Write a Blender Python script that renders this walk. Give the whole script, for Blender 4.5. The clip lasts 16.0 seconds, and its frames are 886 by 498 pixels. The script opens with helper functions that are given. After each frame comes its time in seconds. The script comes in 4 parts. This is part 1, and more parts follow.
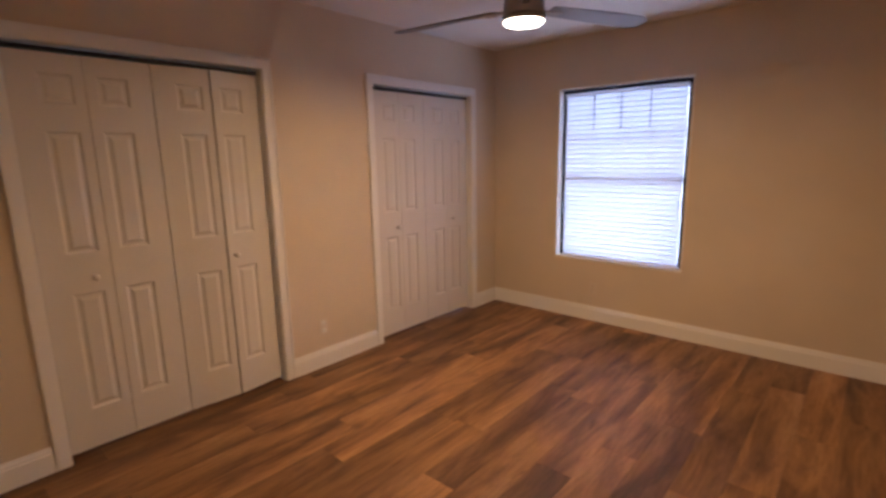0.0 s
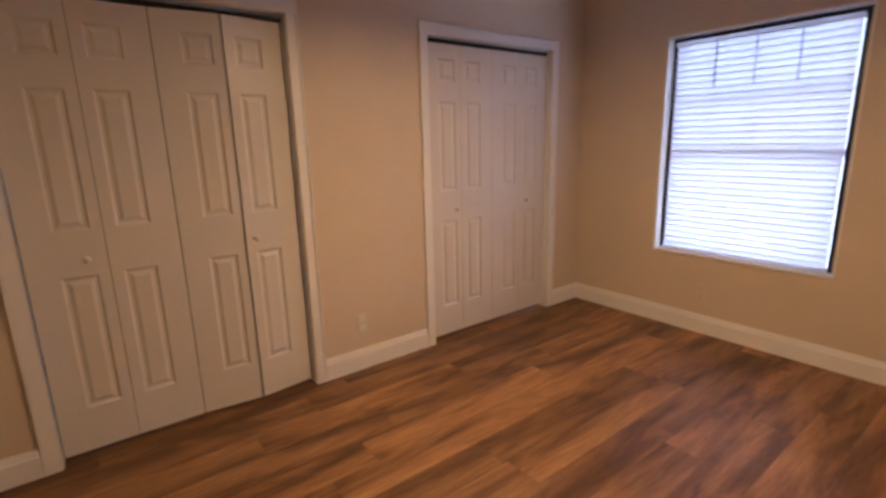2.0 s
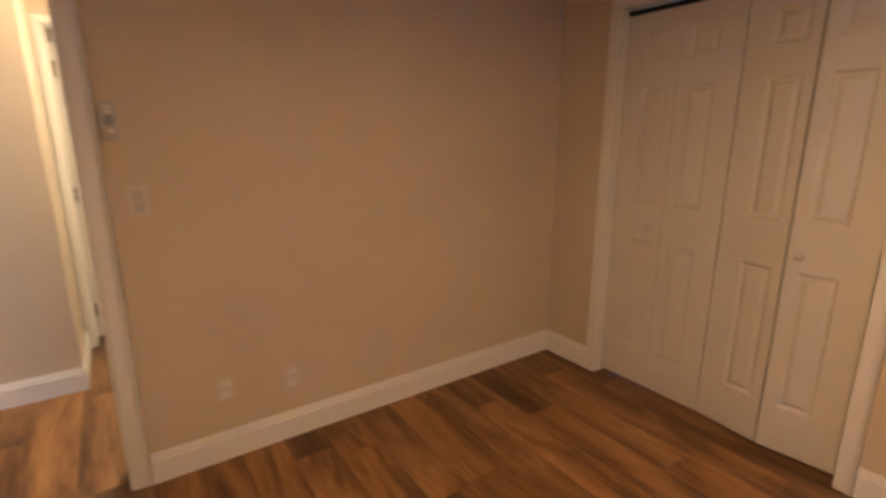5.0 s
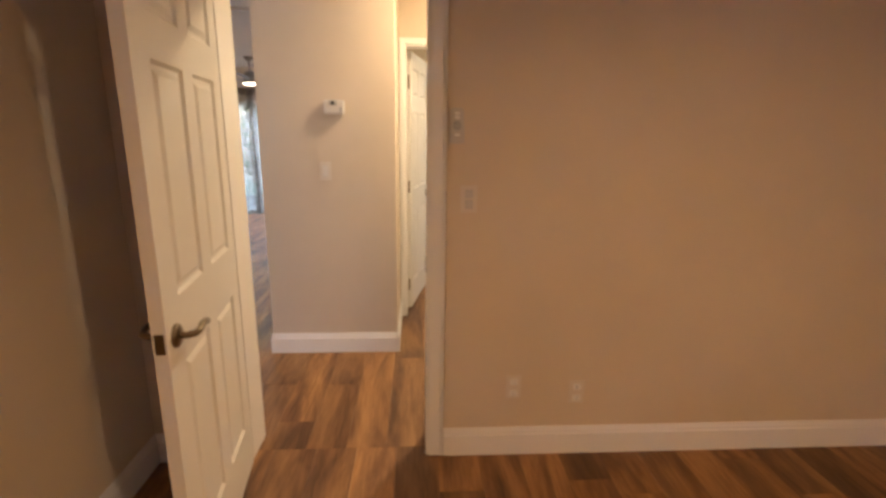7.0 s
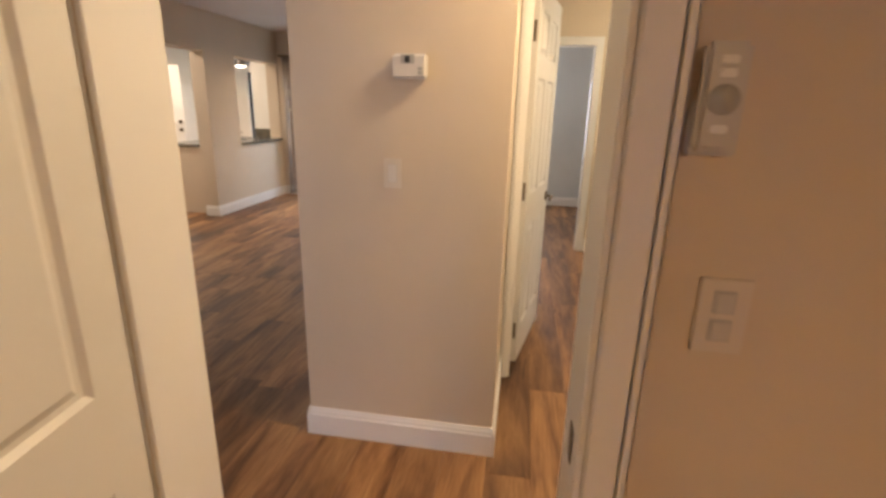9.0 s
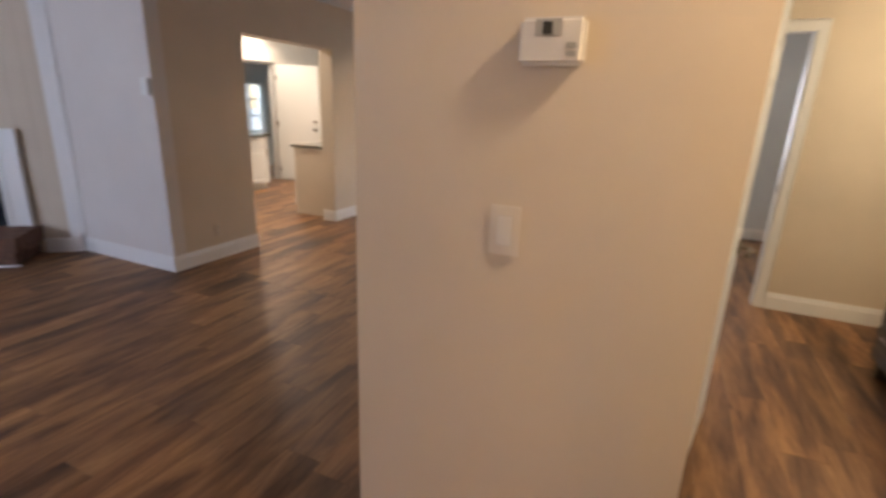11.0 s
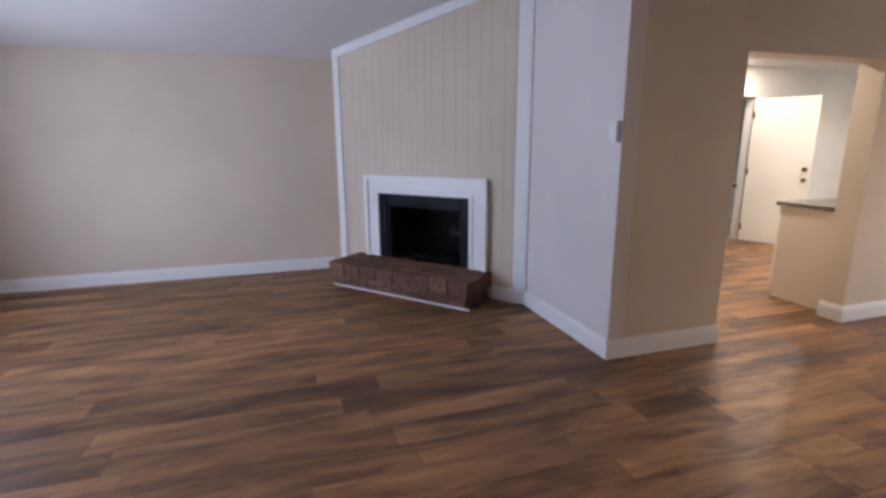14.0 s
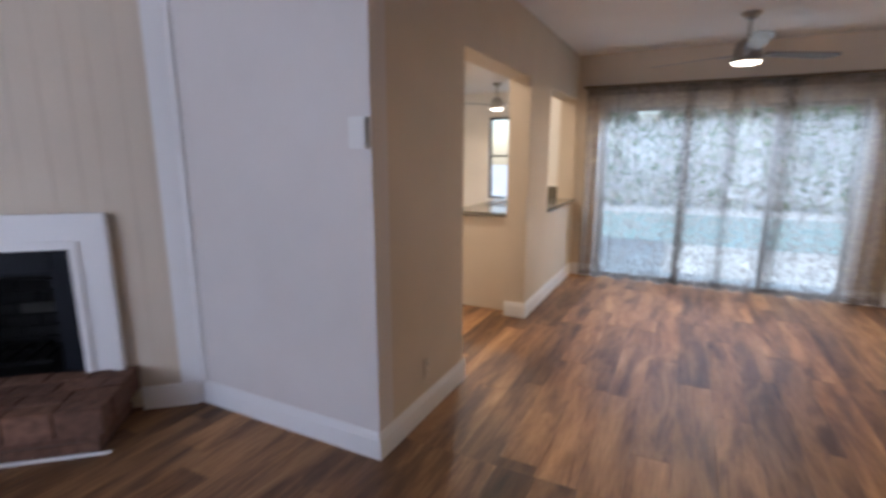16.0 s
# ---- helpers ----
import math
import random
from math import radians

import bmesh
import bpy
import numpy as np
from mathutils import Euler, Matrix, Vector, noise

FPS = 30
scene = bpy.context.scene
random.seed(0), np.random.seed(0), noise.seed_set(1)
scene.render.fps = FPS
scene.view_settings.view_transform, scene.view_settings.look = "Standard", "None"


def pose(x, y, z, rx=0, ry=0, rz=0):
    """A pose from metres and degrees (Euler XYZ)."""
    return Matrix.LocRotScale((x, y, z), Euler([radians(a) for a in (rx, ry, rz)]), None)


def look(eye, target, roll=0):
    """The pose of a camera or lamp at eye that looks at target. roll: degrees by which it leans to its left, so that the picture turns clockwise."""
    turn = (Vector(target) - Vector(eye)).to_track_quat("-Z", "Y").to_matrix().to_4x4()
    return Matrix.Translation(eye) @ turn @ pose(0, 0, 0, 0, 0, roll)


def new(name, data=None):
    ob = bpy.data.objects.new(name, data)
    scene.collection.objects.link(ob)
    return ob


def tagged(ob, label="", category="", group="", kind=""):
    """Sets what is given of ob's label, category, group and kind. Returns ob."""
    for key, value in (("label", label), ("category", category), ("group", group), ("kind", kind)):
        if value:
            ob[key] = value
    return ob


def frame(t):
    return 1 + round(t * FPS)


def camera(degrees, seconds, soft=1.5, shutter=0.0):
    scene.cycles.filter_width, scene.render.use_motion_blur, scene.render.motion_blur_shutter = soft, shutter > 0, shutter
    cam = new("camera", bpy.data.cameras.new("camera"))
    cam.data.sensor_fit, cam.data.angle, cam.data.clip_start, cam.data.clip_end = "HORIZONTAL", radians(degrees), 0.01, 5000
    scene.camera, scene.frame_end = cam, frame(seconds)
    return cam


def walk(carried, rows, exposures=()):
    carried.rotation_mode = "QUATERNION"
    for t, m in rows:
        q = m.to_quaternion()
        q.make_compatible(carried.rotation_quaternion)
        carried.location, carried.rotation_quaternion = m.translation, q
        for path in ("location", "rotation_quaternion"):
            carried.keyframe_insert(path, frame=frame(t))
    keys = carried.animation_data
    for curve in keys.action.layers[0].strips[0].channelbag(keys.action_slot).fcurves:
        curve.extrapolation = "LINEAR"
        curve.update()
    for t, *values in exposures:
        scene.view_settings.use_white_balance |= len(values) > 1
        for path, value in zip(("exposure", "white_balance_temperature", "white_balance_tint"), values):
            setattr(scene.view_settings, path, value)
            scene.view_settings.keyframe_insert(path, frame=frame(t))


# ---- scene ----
cam = camera(85.1, 16.0, soft=3.0, shutter=0.35)
PATH = [
    (0, (0.022, -2.878, 1.496), (1.487, -1.570, 1.119), -1.1),
    (0.5, (0.026, -2.853, 1.474), (1.340, -1.391, 1.103), -1.6),
    (1, (0.060, -2.756, 1.445), (1.410, -1.338, 1.035), -0.9),
    (1.5, (0.271, -2.611, 1.408), (1.638, -1.215, 0.978), -0.9),
    (2, (0.614, -2.563, 1.401), (1.8, -1.014, 0.96), -1.4),
    (2.5, (0.96, -2.489, 1.44), (1.877, -0.781, 0.952), 0.1),
    (3, (1.282, -2.321, 1.441), (1.823, -0.46, 0.95), 1.4),
    (3.5, (1.461, -2.181, 1.404), (1.465, -0.242, 0.915), 2.3),
    (4, (1.677, -2.174, 1.398), (1.045, -0.326, 0.963), 4.1),
    (4.5, (1.929, -2.206, 1.425), (0.711, -0.7, 0.925), 1.7),
    (5, (2.099, -2.299, 1.412), (0.497, -1.195, 0.948), 0.1),
    (5.2, (2.18, -2.304, 1.42), (0.468, -1.365, 0.989), 1.3),
    (7.3, (1.791, -2.456, 1.423), (-0.149, -2.372, 0.946), 0.2),
    (7.5, (1.678, -2.468, 1.427), (-0.26, -2.387, 0.938), 0.2),
    (8, (1.347, -2.446, 1.412), (-0.597, -2.516, 0.945), 1.1),
    (8.2, (1.214, -2.442, 1.423), (-0.717, -2.581, 0.921), 0.9),
    (10.3, (0.001, -2.669, 1.445), (-1.875, -3.07, 0.881), 2.3),
    (10.5, (-0.053, -2.678, 1.439), (-1.925, -3.076, 0.859), 1.9),
    (11, (-0.106, -2.686, 1.451), (-1.854, -3.473, 0.879), 2.2),
    (11.5, (-0.123, -2.713, 1.457), (-1.641, -3.896, 0.91), -0.3),
    (12, (-0.17, -2.796, 1.448), (-1.641, -4.048, 0.929), 0.8),
    (12.5, (-0.312, -2.948, 1.375), (-1.604, -4.395, 0.89), -0.6),
    (13, (-0.555, -3.112, 1.37), (-1.341, -4.894, 0.915), 1.2),
    (13.5, (-0.715, -3.401, 1.431), (-1.264, -5.273, 0.991), -0.5),
    (14, (-0.744, -3.776, 1.434), (-1.328, -5.64, 1.007), -0.3),
    (14.5, (-0.809, -4.208, 1.441), (-1.159, -6.139, 1.06), 0.5),
    (15, (-0.821, -4.565, 1.407), (-1.505, -6.412, 1.06), 1.4),
    (15.5, (-0.89, -4.883, 1.422), (-2.178, -6.363, 1.035), 0.4),
    (16, (-1.011, -5.163, 1.42), (-2.763, -6.045, 1.029), 0.0),
]
# exposure: (seconds, stops, kelvin, tint)
EXPOSURES = [(0.0, 1.1, 5750, 14), (3.0, 1.15, 5750, 13), (5.0, 1.13, 6200, 12), (7.5, 1.22, 6350, 12), (8.2, 1.12, 6350, 12), (10.3, 1.0, 6150, 13), (11.5, 0.86, 6150, 12), (13.0, 0.9, 5750, 12), (14.5, 1.1, 5750, 13), (16.0, 0.93, 5900, 13)]
walk(cam, [(t, look(eye, target, roll)) for t, eye, target, roll in PATH], EXPOSURES)

# ---- plan, in metres ----
BED_E, BED_S, BED_H = 4.06, -3.57, 2.48      # bedroom: west wall x = 0, closet wall y = 0
HALL_W = -1.09                              # face of the thermostat wall
BATH_D = -1.745                             # face of the bathroom door wall
HALL_N = -1.75                              # north end of the hall
DIN_N, DIN_W = -3.37, -6.74                 # dining: north wall, sliding door wall
KIT_Y = -6.347                              # wall between dining and kitchen
WHITE_X = -2.705                            # face of the return wall beside the fireplace
LIV_S, LIV_E = -9.48, 2.245                 # living: far wall, east wall
FLAT = 2.47                                 # flat ceiling height
SLOPE, EAVE = 0.237, 2.34                   # vaulted living ceiling
NOOK_W, KIT_S, KIT_E = -9.5, -9.24, -3.5
KT = 0.18                                   # thickness of the kitchen wall


# ---- light ----
world = bpy.data.worlds.new("world")
scene.world = world
world.use_nodes = True
sky = world.node_tree.nodes.new("ShaderNodeTexSky")
sky.sky_type, sky.sun_disc = "NISHITA", False
sky.sun_elevation, sky.sun_rotation = radians(48), radians(200)
world.node_tree.links.new(sky.outputs[0], world.node_tree.nodes["Background"].inputs[0])
world.node_tree.nodes["Background"].inputs[1].default_value = 0.12


def lamp(name, kind, m, energy, colour, size=0.1, size_y=None):
    data = bpy.data.lights.new(name, kind)
    data.energy, data.color = energy, colour
    if kind == "AREA":
        data.shape, data.size = "RECTANGLE", size
        data.size_y = size_y or size
    elif kind == "SUN":
        data.angle = size
    else:
        data.shadow_soft_size = size
    ob = new(name, data)
    ob.matrix_world = m
    return ob


WARM, WARM2, DAY = (1.0, 0.585, 0.255), (1.0, 0.70, 0.40), (0.72, 0.79, 1.0)
lamp("sun", "SUN", look((0, 0, 20), (-4, 9, 0)), 3.0, (1.0, 0.95, 0.88), radians(2))
lamp("bedroom_fan_lamp", "AREA", pose(2.13, -1.54, 2.088), 16, WARM, 0.19)
lamp("hall_lamp", "AREA", pose(-0.84, -2.02, FLAT - 0.01), 14.5, (1.0, 0.75, 0.45), 0.12)
lamp("bath_lamp", "POINT", pose(-3.3, -1.15, 1.84), 18, (1.0, 0.80, 0.50), 0.08)
lamp("dining_fan_lamp", "AREA", pose(-5.6, -4.84, 2.078), 12, WARM2, 0.19)
lamp("nook_fan_lamp", "AREA", pose(-8.3, -7.9, 2.053), 5, WARM2, 0.19)
for x, y, power in ((-4.6, -7.4, 18), (-6.55, -7.5, 20), (-6.6, -8.86, 9)):
    lamp("kitchen_downlight_lamp", "AREA", pose(x, y, FLAT - 0.01), power, (1.0, 0.82, 0.62), 0.1)
lamp("bedroom_window_light", "AREA", pose(4.22, -1.25, 1.31, 0, 90, 0), 11, (0.66, 0.75, 1.0), 1.48, 1.06)
lamp("living_window_light", "AREA", pose(2.37, -7.25, 1.35, 0, 90, 0), 24, DAY, 1.7, 2.1)
lamp("sliding_door_sky_light", "AREA", pose(-7.95, -4.87, 2.65, 0, -55, 0), 72, (0.60, 0.80, 1.0), 0.9, 2.4)
lamp("nook_window_light", "AREA", pose(-10.5, -7.72, 2.65, 0, -52, 0), 30, (0.72, 0.86, 1.0), 0.9, 1.5)
lamp("utility_window_light", "AREA", pose(-8.08, -11.7, 2.45, 55, 0, 0), 45, (0.7, 0.92, 1.0), 0.9, 1.0)
# added fill light inside the room behind the bathroom, kept out of view
lamp("far_room_window_light", "AREA", pose(-6.87, -2.98, 1.45, 0, -90, 0), 18, (0.86, 0.91, 1.0), 1.0, 0.42)


# ---- materials ----
def material(name, colour, rough=0.5, metal=0.0, spec=0.5):
    m = bpy.data.materials.new(name)
    m.use_nodes = True
    b = m.node_tree.nodes["Principled BSDF"]
    b.inputs["Base Color"].default_value = (*colour, 1)
    b.inputs["Roughness"].default_value = rough
    b.inputs["Metallic"].default_value = metal
    b.inputs["Specular IOR Level"].default_value = spec
    return m


def node(m, kind, **values):
    n = m.node_tree.nodes.new(kind)
    for key, value in values.items():
        n.inputs[key.replace("_", " ")].default_value = value
    return n


def link(m, a, b):
    m.node_tree.links.new(a, b)


def coords(m, scale=(1, 1, 1), world_space=False):
    """Texture coordinates in metres."""
    mp = m.node_tree.nodes.new("ShaderNodeMapping")
    mp.inputs["Scale"].default_value = scale
    if world_space:
        g = m.node_tree.nodes.new("ShaderNodeNewGeometry")
        link(m, g.outputs["Position"], mp.inputs["Vector"])
    else:
        t = m.node_tree.nodes.new("ShaderNodeTexCoord")
        link(m, t.outputs["Object"], mp.inputs["Vector"])
    return mp.outputs["Vector"]


def ramp(m, source, *stops):
    r = m.node_tree.nodes.new("ShaderNodeValToRGB")
    while len(r.color_ramp.elements) < len(stops):
        r.color_ramp.elements.new(0.5)
    for e, (p, c) in zip(r.color_ramp.elements, stops):
        e.position, e.color = p, (*c, 1)
    link(m, source, r.inputs["Fac"])
    return r.outputs["Color"]


def mixed(m, fac, a, b, how="MIX"):
    x = m.node_tree.nodes.new("ShaderNodeMix")
    x.data_type, x.blend_type = "RGBA", how
    for src, socket in ((fac, x.inputs[0]), (a, x.inputs[6]), (b, x.inputs[7])):
        if hasattr(src, "is_linked"):
            link(m, src, socket)
        else:
            socket.default_value = src if not isinstance(src, tuple) else (*src, 1)
    return x.outputs[2]


def bump(m, height, strength, distance=0.002):
    b = node(m, "ShaderNodeBump", Strength=strength, Distance=distance)
    link(m, height, b.inputs["Height"])
    link(m, b.outputs["Normal"], m.node_tree.nodes["Principled BSDF"].inputs["Normal"])


def noise_tex(m, vector, scale, detail=3.0, rough=0.55, distort=0.0):
    n = node(m, "ShaderNodeTexNoise", Scale=scale, Detail=detail, Roughness=rough, Distortion=distort)
    link(m, vector, n.inputs["Vector"])
    return n.outputs["Fac"]


def painted(name, colour, rough=0.6, orange=0.25, blotch=0.06):
    """Rolled wall paint: faint blotches and an orange-peel relief."""
    m = material(name, colour, rough, spec=0.3)
    v = coords(m, world_space=True)
    c = ramp(m, noise_tex(m, v, 1.1, 4), (0.3, tuple(a * (1 - blotch) for a in colour)), (0.7, tuple(min(1, a * (1 + blotch)) for a in colour)))
    b = m.node_tree.nodes["Principled BSDF"]
    link(m, c, b.inputs["Base Color"])
    bump(m, noise_tex(m, v, 130, 2), orange, 0.0015)
    return m


def wood_floor():
    m = material("laminate_planks", (0.2, 0.1, 0.05), 0.5, spec=0.42)
    b = m.node_tree.nodes["Principled BSDF"]
    info = m.node_tree.nodes.new("ShaderNodeObjectInfo")
    geo = m.node_tree.nodes.new("ShaderNodeNewGeometry")
    shift = m.node_tree.nodes.new("ShaderNodeVectorMath")
    shift.operation = "SCALE"
    shift.inputs[0].default_value = (37.0, 91.0, 13.0)
    link(m, info.outputs["Random"], shift.inputs["Scale"])
    add = m.node_tree.nodes.new("ShaderNodeVectorMath")
    link(m, geo.outputs["Position"], add.inputs[0])
    link(m, shift.outputs["Vector"], add.inputs[1])

    def along(scale):
        mp = m.node_tree.nodes.new("ShaderNodeMapping")
        mp.inputs["Scale"].default_value = scale
        link(m, add.outputs["Vector"], mp.inputs["Vector"])
        return mp.outputs["Vector"]
    broad = noise_tex(m, along((1.25, 6.8, 1)), 1.0, 5, 0.6, 0.5)
    fine = noise_tex(m, along((6, 70, 1)), 1.0, 5, 0.65, 0.2)
    knots = noise_tex(m, along((1.5, 9, 1)), 1.0, 2, 0.5, 1.6)
    base = ramp(m, broad, (0.30, (0.070, 0.034, 0.018)), (0.43, (0.162, 0.080, 0.037)), (0.57, (0.300, 0.158, 0.068)), (0.78, (0.455, 0.265, 0.118)))
    tone = ramp(m, info.outputs["Random"], (0.0, (0.66, 0.64, 0.63)), (0.5, (1.0, 0.99, 0.98)), (1.0, (1.30, 1.27, 1.20)))
    c = mixed(m, 1.0, base, tone, "MULTIPLY")
    grain = ramp(m, fine, (0.33, (0.60, 0.55, 0.50)), (0.6, (1.05, 1.04, 1.03)))
    c = mixed(m, 0.6, c, grain, "MULTIPLY")
    dark = ramp(m, knots, (0.20, (0.32, 0.27, 0.24)), (0.32, (1, 1, 1)))
    c = mixed(m, 0.85, c, dark, "MULTIPLY")
    link(m, c, b.inputs["Base Color"])
    r = ramp(m, fine, (0.3, (0.54, 0.54, 0.54)), (0.7, (0.42, 0.42, 0.42)))
    link(m, r, b.inputs["Roughness"])
    bump(m, fine, 0.12, 0.001)
    return m


def brickwork():
    m = material("old_brick", (0.16, 0.07, 0.045), 0.85)
    b = m.node_tree.nodes["Principled BSDF"]
    info = m.node_tree.nodes.new("ShaderNodeObjectInfo")
    v = coords(m, world_space=True)
    tone = ramp(m, info.outputs["Random"], (0.0, (0.125, 0.062, 0.040)), (0.5, (0.180, 0.092, 0.058)), (1.0, (0.235, 0.122, 0.078)))
    c = mixed(m, 0.75, tone, ramp(m, noise_tex(m, v, 26, 5), (0.35, (0.45, 0.42, 0.4)), (0.7, (1.15, 1.1, 1.05))), "MULTIPLY")
    link(m, c, b.inputs["Base Color"])
    bump(m, noise_tex(m, v, 90, 4), 0.7, 0.004)
    return m


def granite():
    m = material("dark_granite", (0.07, 0.065, 0.055), 0.18)
    b = m.node_tree.nodes["Principled BSDF"]
    v = coords(m, world_space=True)
    c = ramp(m, noise_tex(m, v, 110, 4, 0.7), (0.36, (0.018, 0.017, 0.015)), (0.5, (0.10, 0.088, 0.066)), (0.66, (0.30, 0.26, 0.19)))
    link(m, c, b.inputs["Base Color"])
    return m


def dark_oak():
    m = material("grey_oak_veneer", (0.10, 0.085, 0.07), 0.5)
    b = m.node_tree.nodes["Principled BSDF"]
    v = coords(m, (3, 3, 45), world_space=True)
    c = ramp(m, noise_tex(m, v, 1.0, 4, 0.6, 0.5), (0.3, (0.050, 0.040, 0.032)), (0.7, (0.15, 0.125, 0.10)))
    link(m, c, b.inputs["Base Color"])
    bump(m, noise_tex(m, v, 1.0, 4), 0.2, 0.001)
    return m


def glowing(name, colour, strength):
    m = material(name, (0.9, 0.9, 0.88), 0.3)
    b = m.node_tree.nodes["Principled BSDF"]
    b.inputs["Emission Color"].default_value = (*colour, 1)
    b.inputs["Emission Strength"].default_value = strength
    return m


def brushed(name, colour, rough):
    m = material(name, colour, rough, 1.0)
    bump(m, noise_tex(m, coords(m, (200, 200, 12)), 1.0, 3), 0.08, 0.0005)
    return m


def sheer():
    """Taupe net curtain with a woven leaf pattern."""
    m = material("taupe_sheer", (0.30, 0.25, 0.21), 0.9, spec=0.1)
    nt = m.node_tree
    out, pri = nt.nodes["Material Output"], nt.nodes["Principled BSDF"]
    v = coords(m, (1, 1, 0.8), world_space=True)
    cloth = noise_tex(m, v, 24, 3, 0.6, 2.0)
    leaf = ramp(m, cloth, (0.475, (0, 0, 0)), (0.525, (1, 1, 1)))
    link(m, ramp(m, cloth, (0.4, (0.085, 0.060, 0.045)), (0.6, (0.165, 0.125, 0.098))), pri.inputs["Base Color"])
    clear = nt.nodes.new("ShaderNodeBsdfTransparent")
    lit = node(m, "ShaderNodeBsdfTranslucent", Color=(0.62, 0.58, 0.54, 1))
    body = nt.nodes.new("ShaderNodeMixShader")
    body.inputs[0].default_value = 0.50
    link(m, pri.outputs[0], body.inputs[1])
    link(m, lit.outputs[0], body.inputs[2])
    amount = nt.nodes.new("ShaderNodeMapRange")
    amount.inputs["To Min"].default_value, amount.inputs["To Max"].default_value = 0.72, 0.12
    link(m, leaf, amount.inputs["Value"])
    mix = nt.nodes.new("ShaderNodeMixShader")
    link(m, amount.outputs[0], mix.inputs[0])
    link(m, body.outputs[0], mix.inputs[1])
    link(m, clear.outputs[0], mix.inputs[2])
    link(m, mix.outputs[0], out.inputs["Surface"])
    return m


def slat_vinyl():
    m = material("white_vinyl_slat", (0.85, 0.85, 0.86), 0.45)
    nt = m.node_tree
    out, pri = nt.nodes["Material Output"], nt.nodes["Principled BSDF"]
    lit = node(m, "ShaderNodeBsdfTranslucent", Color=(0.86, 0.89, 0.96, 1))
    mix = nt.nodes.new("ShaderNodeMixShader")
    mix.inputs[0].default_value = 0.5
    link(m, pri.outputs[0], mix.inputs[1])
    link(m, lit.outputs[0], mix.inputs[2])
    link(m, mix.outputs[0], out.inputs["Surface"])
    return m


def glass_pane():
    m = material("window_glass", (1, 1, 1), 0.02)
    b = m.node_tree.nodes["Principled BSDF"]
    b.inputs["Transmission Weight"].default_value, b.inputs["IOR"].default_value = 1.0, 1.05
    return m


def foliage():
    m = material("hedge_leaf", (0.07, 0.11, 0.035), 0.6)
    g = m.node_tree.nodes.new("ShaderNodeNewGeometry")
    c = ramp(m, g.outputs["Random Per Island"], (0.0, (0.06, 0.11, 0.035)), (0.5, (0.13, 0.19, 0.07)), (0.8, (0.24, 0.25, 0.14)), (1.0, (0.34, 0.25, 0.21)))
    link(m, c, m.node_tree.nodes["Principled BSDF"].inputs["Base Color"])
    return m


def ground_mat():
    m = material("patio_concrete", (0.45, 0.47, 0.46), 0.8)
    v = coords(m, world_space=True)
    c = ramp(m, noise_tex(m, v, 2.0, 5), (0.3, (0.36, 0.39, 0.38)), (0.7, (0.52, 0.54, 0.53)))
    link(m, c, m.node_tree.nodes["Principled BSDF"].inputs["Base Color"])
    bump(m, noise_tex(m, v, 60, 4), 0.4, 0.004)
    return m


PAINT = painted("beige_wall_paint", (0.635, 0.545, 0.43))
KITCHEN_PAINT = painted("pale_wall_paint", (0.80, 0.775, 0.72))
PALE = painted("pale_grey_wall_paint", (0.66, 0.68, 0.68))
CEILING = painted("white_ceiling_paint", (0.74, 0.72, 0.70), 0.85, 0.6, 0.03)
TRIM = painted("white_trim_paint", (0.80, 0.79, 0.77), 0.35, 0.05, 0.02)
DOOR = painted("white_door_paint", (0.72, 0.705, 0.665), 0.36, 0.10, 0.02)
BIFOLD = painted("off_white_door_paint", (0.66, 0.63, 0.59), 0.30, 0.10, 0.03)
WOOD, BRICK, GRANITE, OAK = wood_floor(), brickwork(), granite(), dark_oak()
MORTAR = painted("grey_mortar", (0.125, 0.085, 0.065), 0.95, 0.8, 0.2)
NICKEL, BRONZE = brushed("satin_nickel", (0.36, 0.33, 0.30), 0.34), brushed("aged_bronze", (0.16, 0.115, 0.07), 0.38)
BLACK = painted("black_frame_paint", (0.010, 0.011, 0.014), 0.4, 0.05, 0.1)
# black frame paint; its blue cast is the window's reflection put into the colour
INSERT = painted("black_paint_blue_sheen", (0.005, 0.0065, 0.011), 0.5, 0.05, 0.1)
INSERT.node_tree.nodes["Principled BSDF"].inputs["Specular IOR Level"].default_value = 0.16
SOOT = painted("sooty_firebrick", (0.005, 0.0048, 0.0046), 0.9, 0.8, 0.5)
# paler tone for two bricks in the firebox's back
PALE_FIREBRICK = painted("pale_firebrick", (0.042, 0.040, 0.036), 0.9, 0.8, 0.3)
PLASTIC = material("white_plastic", (0.80, 0.79, 0.76), 0.35)
GREY_PLASTIC = material("grey_plastic", (0.42, 0.42, 0.41), 0.4)
SWITCH = material("cream_plastic", (0.66, 0.60, 0.52), 0.4)
# white plastic, toned down in colour for the hall's dim light
THERMO = material("dimmed_white_plastic", (0.68, 0.65, 0.61), 0.4)
CORD = material("grey_cord", (0.25, 0.25, 0.27), 0.8)
PALE_PLASTIC = material("pale_grey_plastic", (0.55, 0.53, 0.50), 0.4)
ANTIQUE = brushed("antique_nickel", (0.24, 0.195, 0.14), 0.30)
# return wall: paler and less yellow than the beige walls
RETURN_PALE = painted("off_white_return", (0.69, 0.645, 0.61))
BEIGE_PLASTIC = material("beige_plastic", (0.64, 0.56, 0.46), 0.4)
DARK_PLASTIC = material("dark_plastic", (0.03, 0.03, 0.032), 0.35)
PORCELAIN = material("white_porcelain", (0.85, 0.85, 0.84), 0.12)
